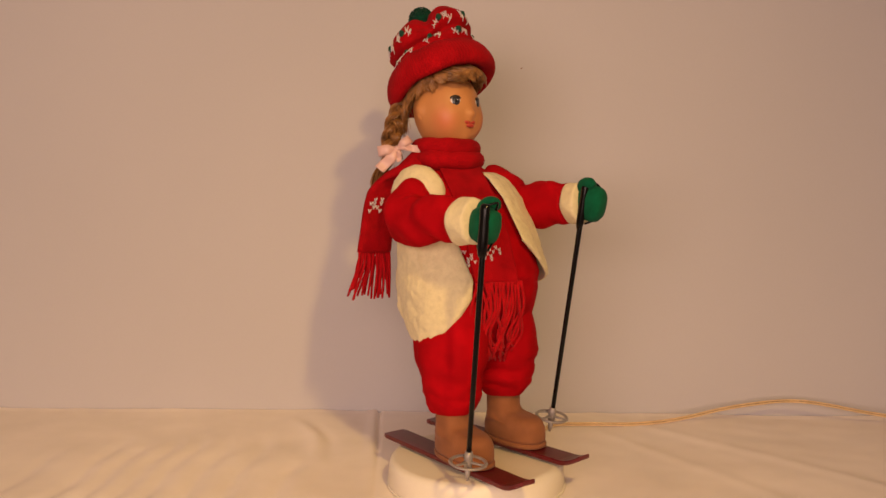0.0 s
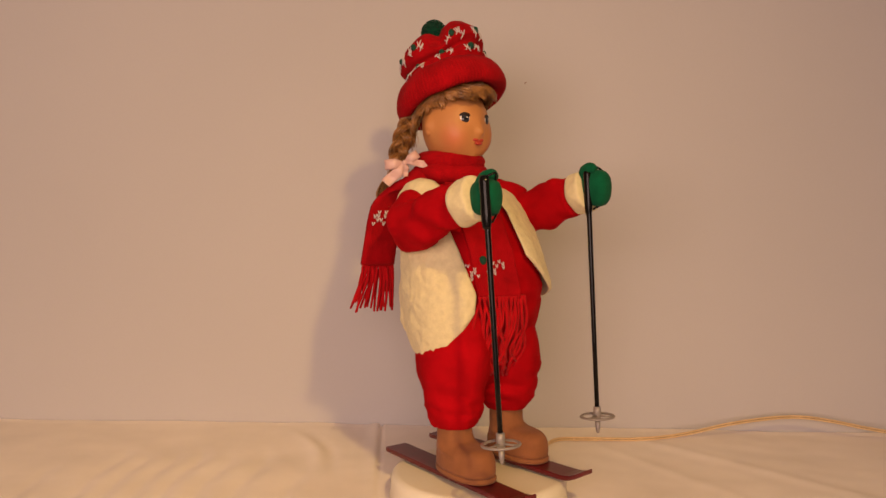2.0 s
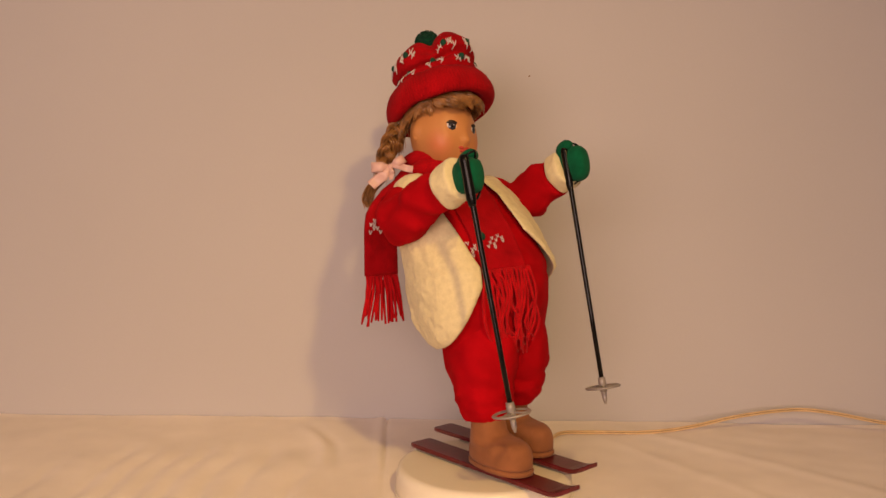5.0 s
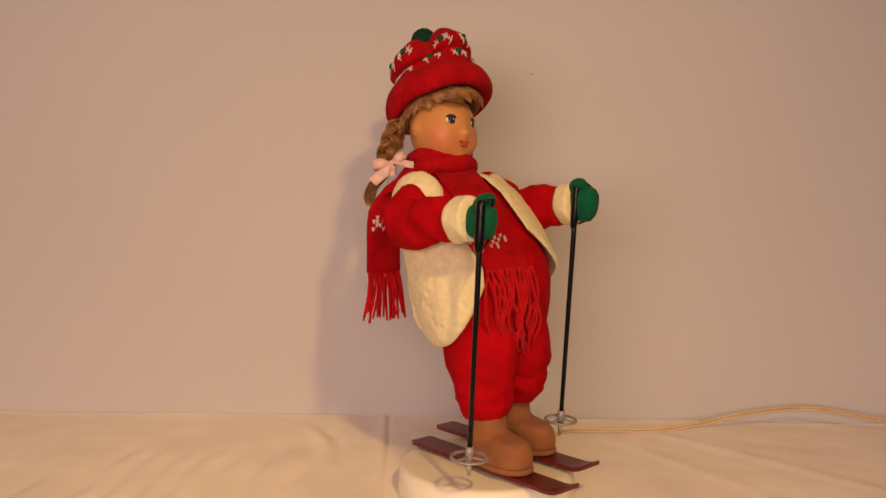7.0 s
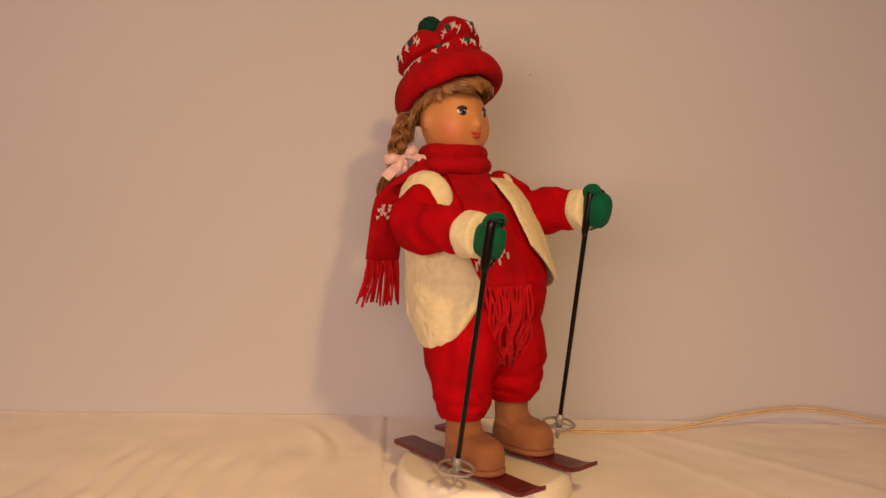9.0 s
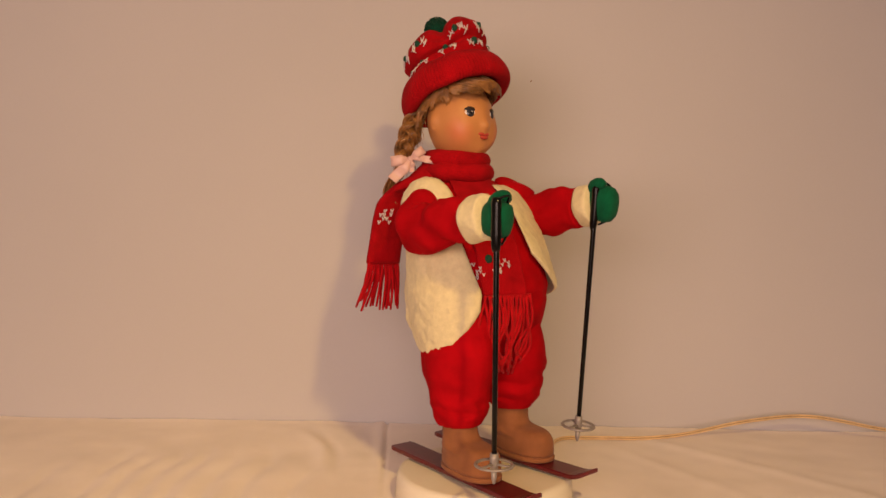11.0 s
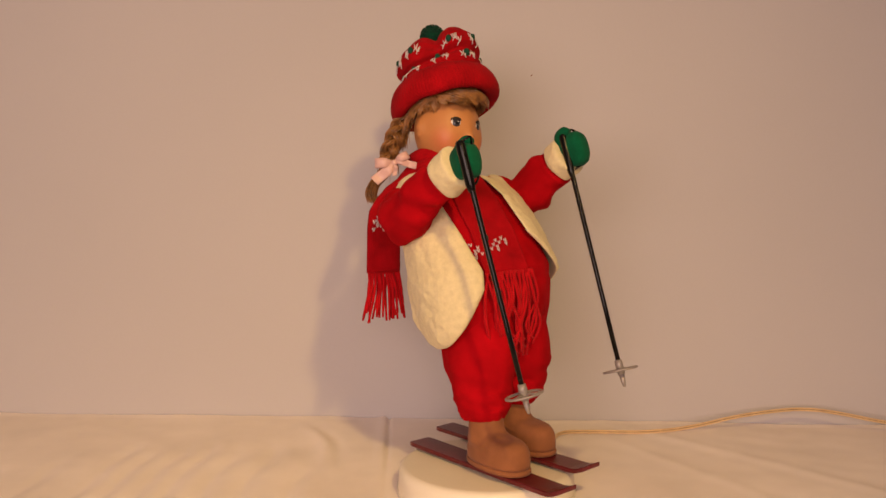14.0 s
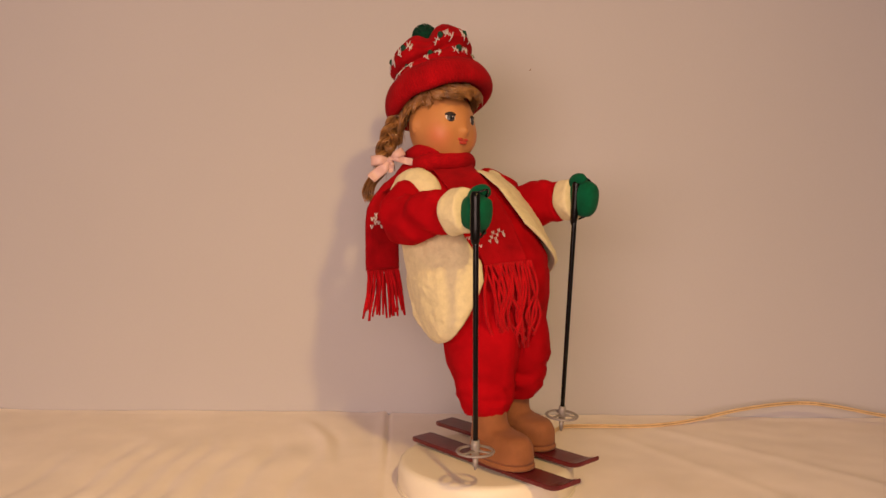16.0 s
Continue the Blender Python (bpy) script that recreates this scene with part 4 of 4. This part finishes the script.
crown = part("crown", bm, M_KNIT, hat, "slouchy red knitted crown")
# white and green stitches on the crown
bm, bg = bmesh.new(), bmesh.new()
random.seed(3)


def on_crown(u, a, out=0.0012):
    p = crown_point(u, a)
    nrm = (crown_point(u, a + 0.02) - p).cross(crown_point(min(0.99, u + 0.02), a) - p).normalized()
    return p + nrm * out


for row, (u0, cnt, sh) in enumerate(((0.30, 9, 0.0), (0.58, 8, 0.3))):
    for i in range(cnt):
        a0 = 2 * math.pi * (i + sh + random.uniform(-0.2, 0.2)) / cnt
        for da, du, form in ((-0.13, 0.0, 1), (0.0, 0.03, 0), (0.12, 0.02, 1), (0.22, -0.03, 2)):
            if form == 0:
                ball(bg, on_crown(u0 + du, a0 + da, 0.0), (0.0042, 0.0042, 0.0052), 10, 8, 0.3, i)
                continue
            for k in range(2 if form == 1 else 1):
                a1, u1 = a0 + da + 0.05 * k + random.uniform(-0.03, 0.03), random.uniform(-0.02, 0.02) + u0 + du + 0.035 * (k - 0.5) * (1 if i % 2 else -1)
                for s in (-1, 1):
                    tube(bm, [on_crown(u1 + 0.036, a1 + s * 0.042), on_crown(u1 - 0.028, a1 + s * 0.008)], (0.0007, 0.0008), 6)
                tube(bm, [on_crown(u1 - 0.024, a1), on_crown(u1 - 0.062, a1 + 0.04 * (1 if k else -1))], (0.0007, 0.0006), 6)
part("white_stitches", bm, M_STITCH, hat, "white knitted stitches")["kind"] = "stuff"
part("green_stitches", bg, M_STITCH_G, hat, "dark green knitted stitches")["kind"] = "stuff"
bm = bmesh.new()
random.seed(9)
pc = Vector((0.004, 0.004, 0.0995))
ball(bm, pc, 0.0160, 24, 16, 0.12, 5)
for i in range(420):
    d = Vector((random.gauss(0, 1), random.gauss(0, 1), random.gauss(0, 1))).normalized()
    t = d.orthogonal() * random.uniform(-0.0018, 0.0018)
    tube(bm, [pc + d * 0.014, pc + d * 0.0182 + t], (0.0012, 0.0009), 4)
part("bobble", bm, M_POM, hat, "fluffy dark green yarn bobble")
for o in list(hat.children):
    o.matrix_local = Matrix.Translation(-O_HEAD) @ HATM

# ---- what moves: a slow mechanical cycle of ten seconds, every half second ----
PERIOD = 10.0
LEAN = (0.03, 0.02, 0.0, 0.0, 0.0, 0.02, 0.21, 0.89, 0.90, 1.02, 1.06, 1.05, 1.04, 1.01, 0.98, 0.74, 0.48, 0.25, 0.12, 0.06)
HEAD = ((0.008, 0.509, -3.4), (0.013, 0.510, -2.2), (0.017, 0.509, -2.2), (0.017, 0.505, -1.2), (0.018, 0.503, -0.2), (0.024, 0.499, 3.8), (0.019, 0.498, 8.9),
        (-0.011, 0.493, 3.7), (-0.011, 0.490, 5.4), (-0.014, 0.488, 5.1), (-0.015, 0.487, 4.3), (-0.017, 0.488, 4.0), (-0.019, 0.491, 3.0), (-0.021, 0.493, 1.8),
        (-0.021, 0.493, 1.4), (-0.016, 0.495, 1.1), (-0.007, 0.500, 0.3), (-0.002, 0.502, -0.4), (0.004, 0.503, -1.8), (0.006, 0.506, -2.8))
HAND = {-1: ((0.128, 0.357), (0.132, 0.365), (0.133, 0.378), (0.128, 0.391), (0.124, 0.404), (0.124, 0.410), (0.107, 0.427), (0.078, 0.440), (0.080, 0.438), (0.082, 0.432),
             (0.088, 0.422), (0.092, 0.409), (0.100, 0.373), (0.105, 0.367), (0.106, 0.367), (0.107, 0.364), (0.112, 0.356), (0.116, 0.350), (0.122, 0.346), (0.126, 0.350)),
        1: ((0.122, 0.377), (0.125, 0.383), (0.126, 0.393), (0.127, 0.399), (0.123, 0.415), (0.120, 0.425), (0.103, 0.443), (0.075, 0.461), (0.075, 0.457), (0.076, 0.450),
            (0.080, 0.439), (0.085, 0.425), (0.094, 0.385), (0.092, 0.385), (0.092, 0.384), (0.096, 0.381), (0.103, 0.380), (0.109, 0.379), (0.116, 0.377), (0.120, 0.375))}
SWING = {-1: (-3.6, -1.5, 1.4, 4.8, 7.3, 9.7, 15.8, 23.6, 22.9, 20.8, 17.4, 12.6, 1.5, -1.8, -2.0, -4.0, -6.4, -7.8, -9.2, -7.0),
         1: (-11.3, -10.1, -6.1, -2.2, 2.2, 3.4, 9.4, 17.1, 16.2, 13.9, 10.6, 5.2, -5.7, -6.0, -5.9, -6.7, -7.9, -8.9, -10.4, -11.4)}


def at_cycle(values, t):
    return values[int(round(t * 2)) % 20]


def pitch(deg):
    return Matrix.Rotation(radians(deg), 4, "Y")


SHOULDER = {-1: Vector((-0.030, -0.085, 0.388)), 1: Vector((-0.030, 0.085, 0.388))}
TILT = 13.5


def torso_pose(t):
    return Matrix.Translation(O_TORSO) @ pitch(-TILT * at_cycle(LEAN, t))


def head_pose(t):
    f, z, a = at_cycle(HEAD, t)
    p = at_cycle(LEAN, t)
    return Matrix.Translation((f, 0, z - 0.0012 * p)) @ Matrix.Rotation(radians(-4 * p), 4, "X") @ pitch(a - 4 * p)


def hand_at(side, t):
    f, z = at_cycle(HAND[side], t)
    f, z = (f + 0.007, z - 0.006) if side < 0 else (f + 0.003, z - 0.002)
    return Vector((f, O_HAND[side].y, z))


def arm_pose(side, t):
    s = torso_pose(t) @ (SHOULDER[side] - O_TORSO)
    now, rest = hand_at(side, t) - s, O_HAND[side] - SHOULDER[side]
    a = math.degrees(math.atan2(rest.z, rest.x) - math.atan2(now.z, now.x))
    return Matrix.Translation(hand_at(side, t)) @ pitch(a)


def pole_pose(side, t):
    a = at_cycle(SWING[side], t)
    if side > 0:
        return Matrix.Translation(hand_at(side, t)) @ Matrix.Translation((-0.002, -0.0125, 0)) @ pitch(-a - 1.6)
    splay = 0.4 * max(0, a - 5)
    return Matrix.Translation(hand_at(side, t) + Vector((0.012, -0.0125, 0))) @ Matrix.Rotation(radians(splay), 4, "X") @ pitch(-a + 1.12 * splay + 1.7)


def foot_pose(side, t):
    p = at_cycle(LEAN, t) if side < 0 else 0.0
    turn = -6 + 4.5 * p if side < 0 else 0
    return Matrix.Translation(O_FOOT[side] + Vector((0.0235 * p, 0.026 * p, 0))) @ pose(0, 0, 0, 0, 0, turn)


def leg_pose(side, t):
    p = at_cycle(LEAN, t)
    hip = (0.014 if side < 0 else 0.007) * p - (0.0235 * p if side < 0 else 0)
    return foot_pose(side, t) @ pitch(math.degrees(math.atan2(hip, 0.15)))


def motions():
    times = [i * 0.5 for i in range(33)]

    def rows(pose_at, *args):
        return [(t, pose_at(*args, t)) for t in times]

    def placed(pose_at, *args):
        return [(t, HEADING @ pose_at(*args, t)) for t in times]

    walk(torso, rows(torso_pose))
    walk(head, rows(head_pose))
    for thing in (vest, scarf):
        walk(thing, placed(torso_pose))
    for thing in (hat, bow):
        walk(thing, placed(head_pose))
    for s in (-1, 1):
        walk(arms[s], rows(arm_pose, s))
        walk(legs[s], rows(leg_pose, s))
        walk(mittens[s], placed(arm_pose, s))
        walk(poles[s], placed(pole_pose, s))
    for thing in (boots, skis):
        walk(thing[-1], placed(foot_pose, -1))
        thing[1].matrix_world = HEADING @ foot_pose(1, 0)


motions()
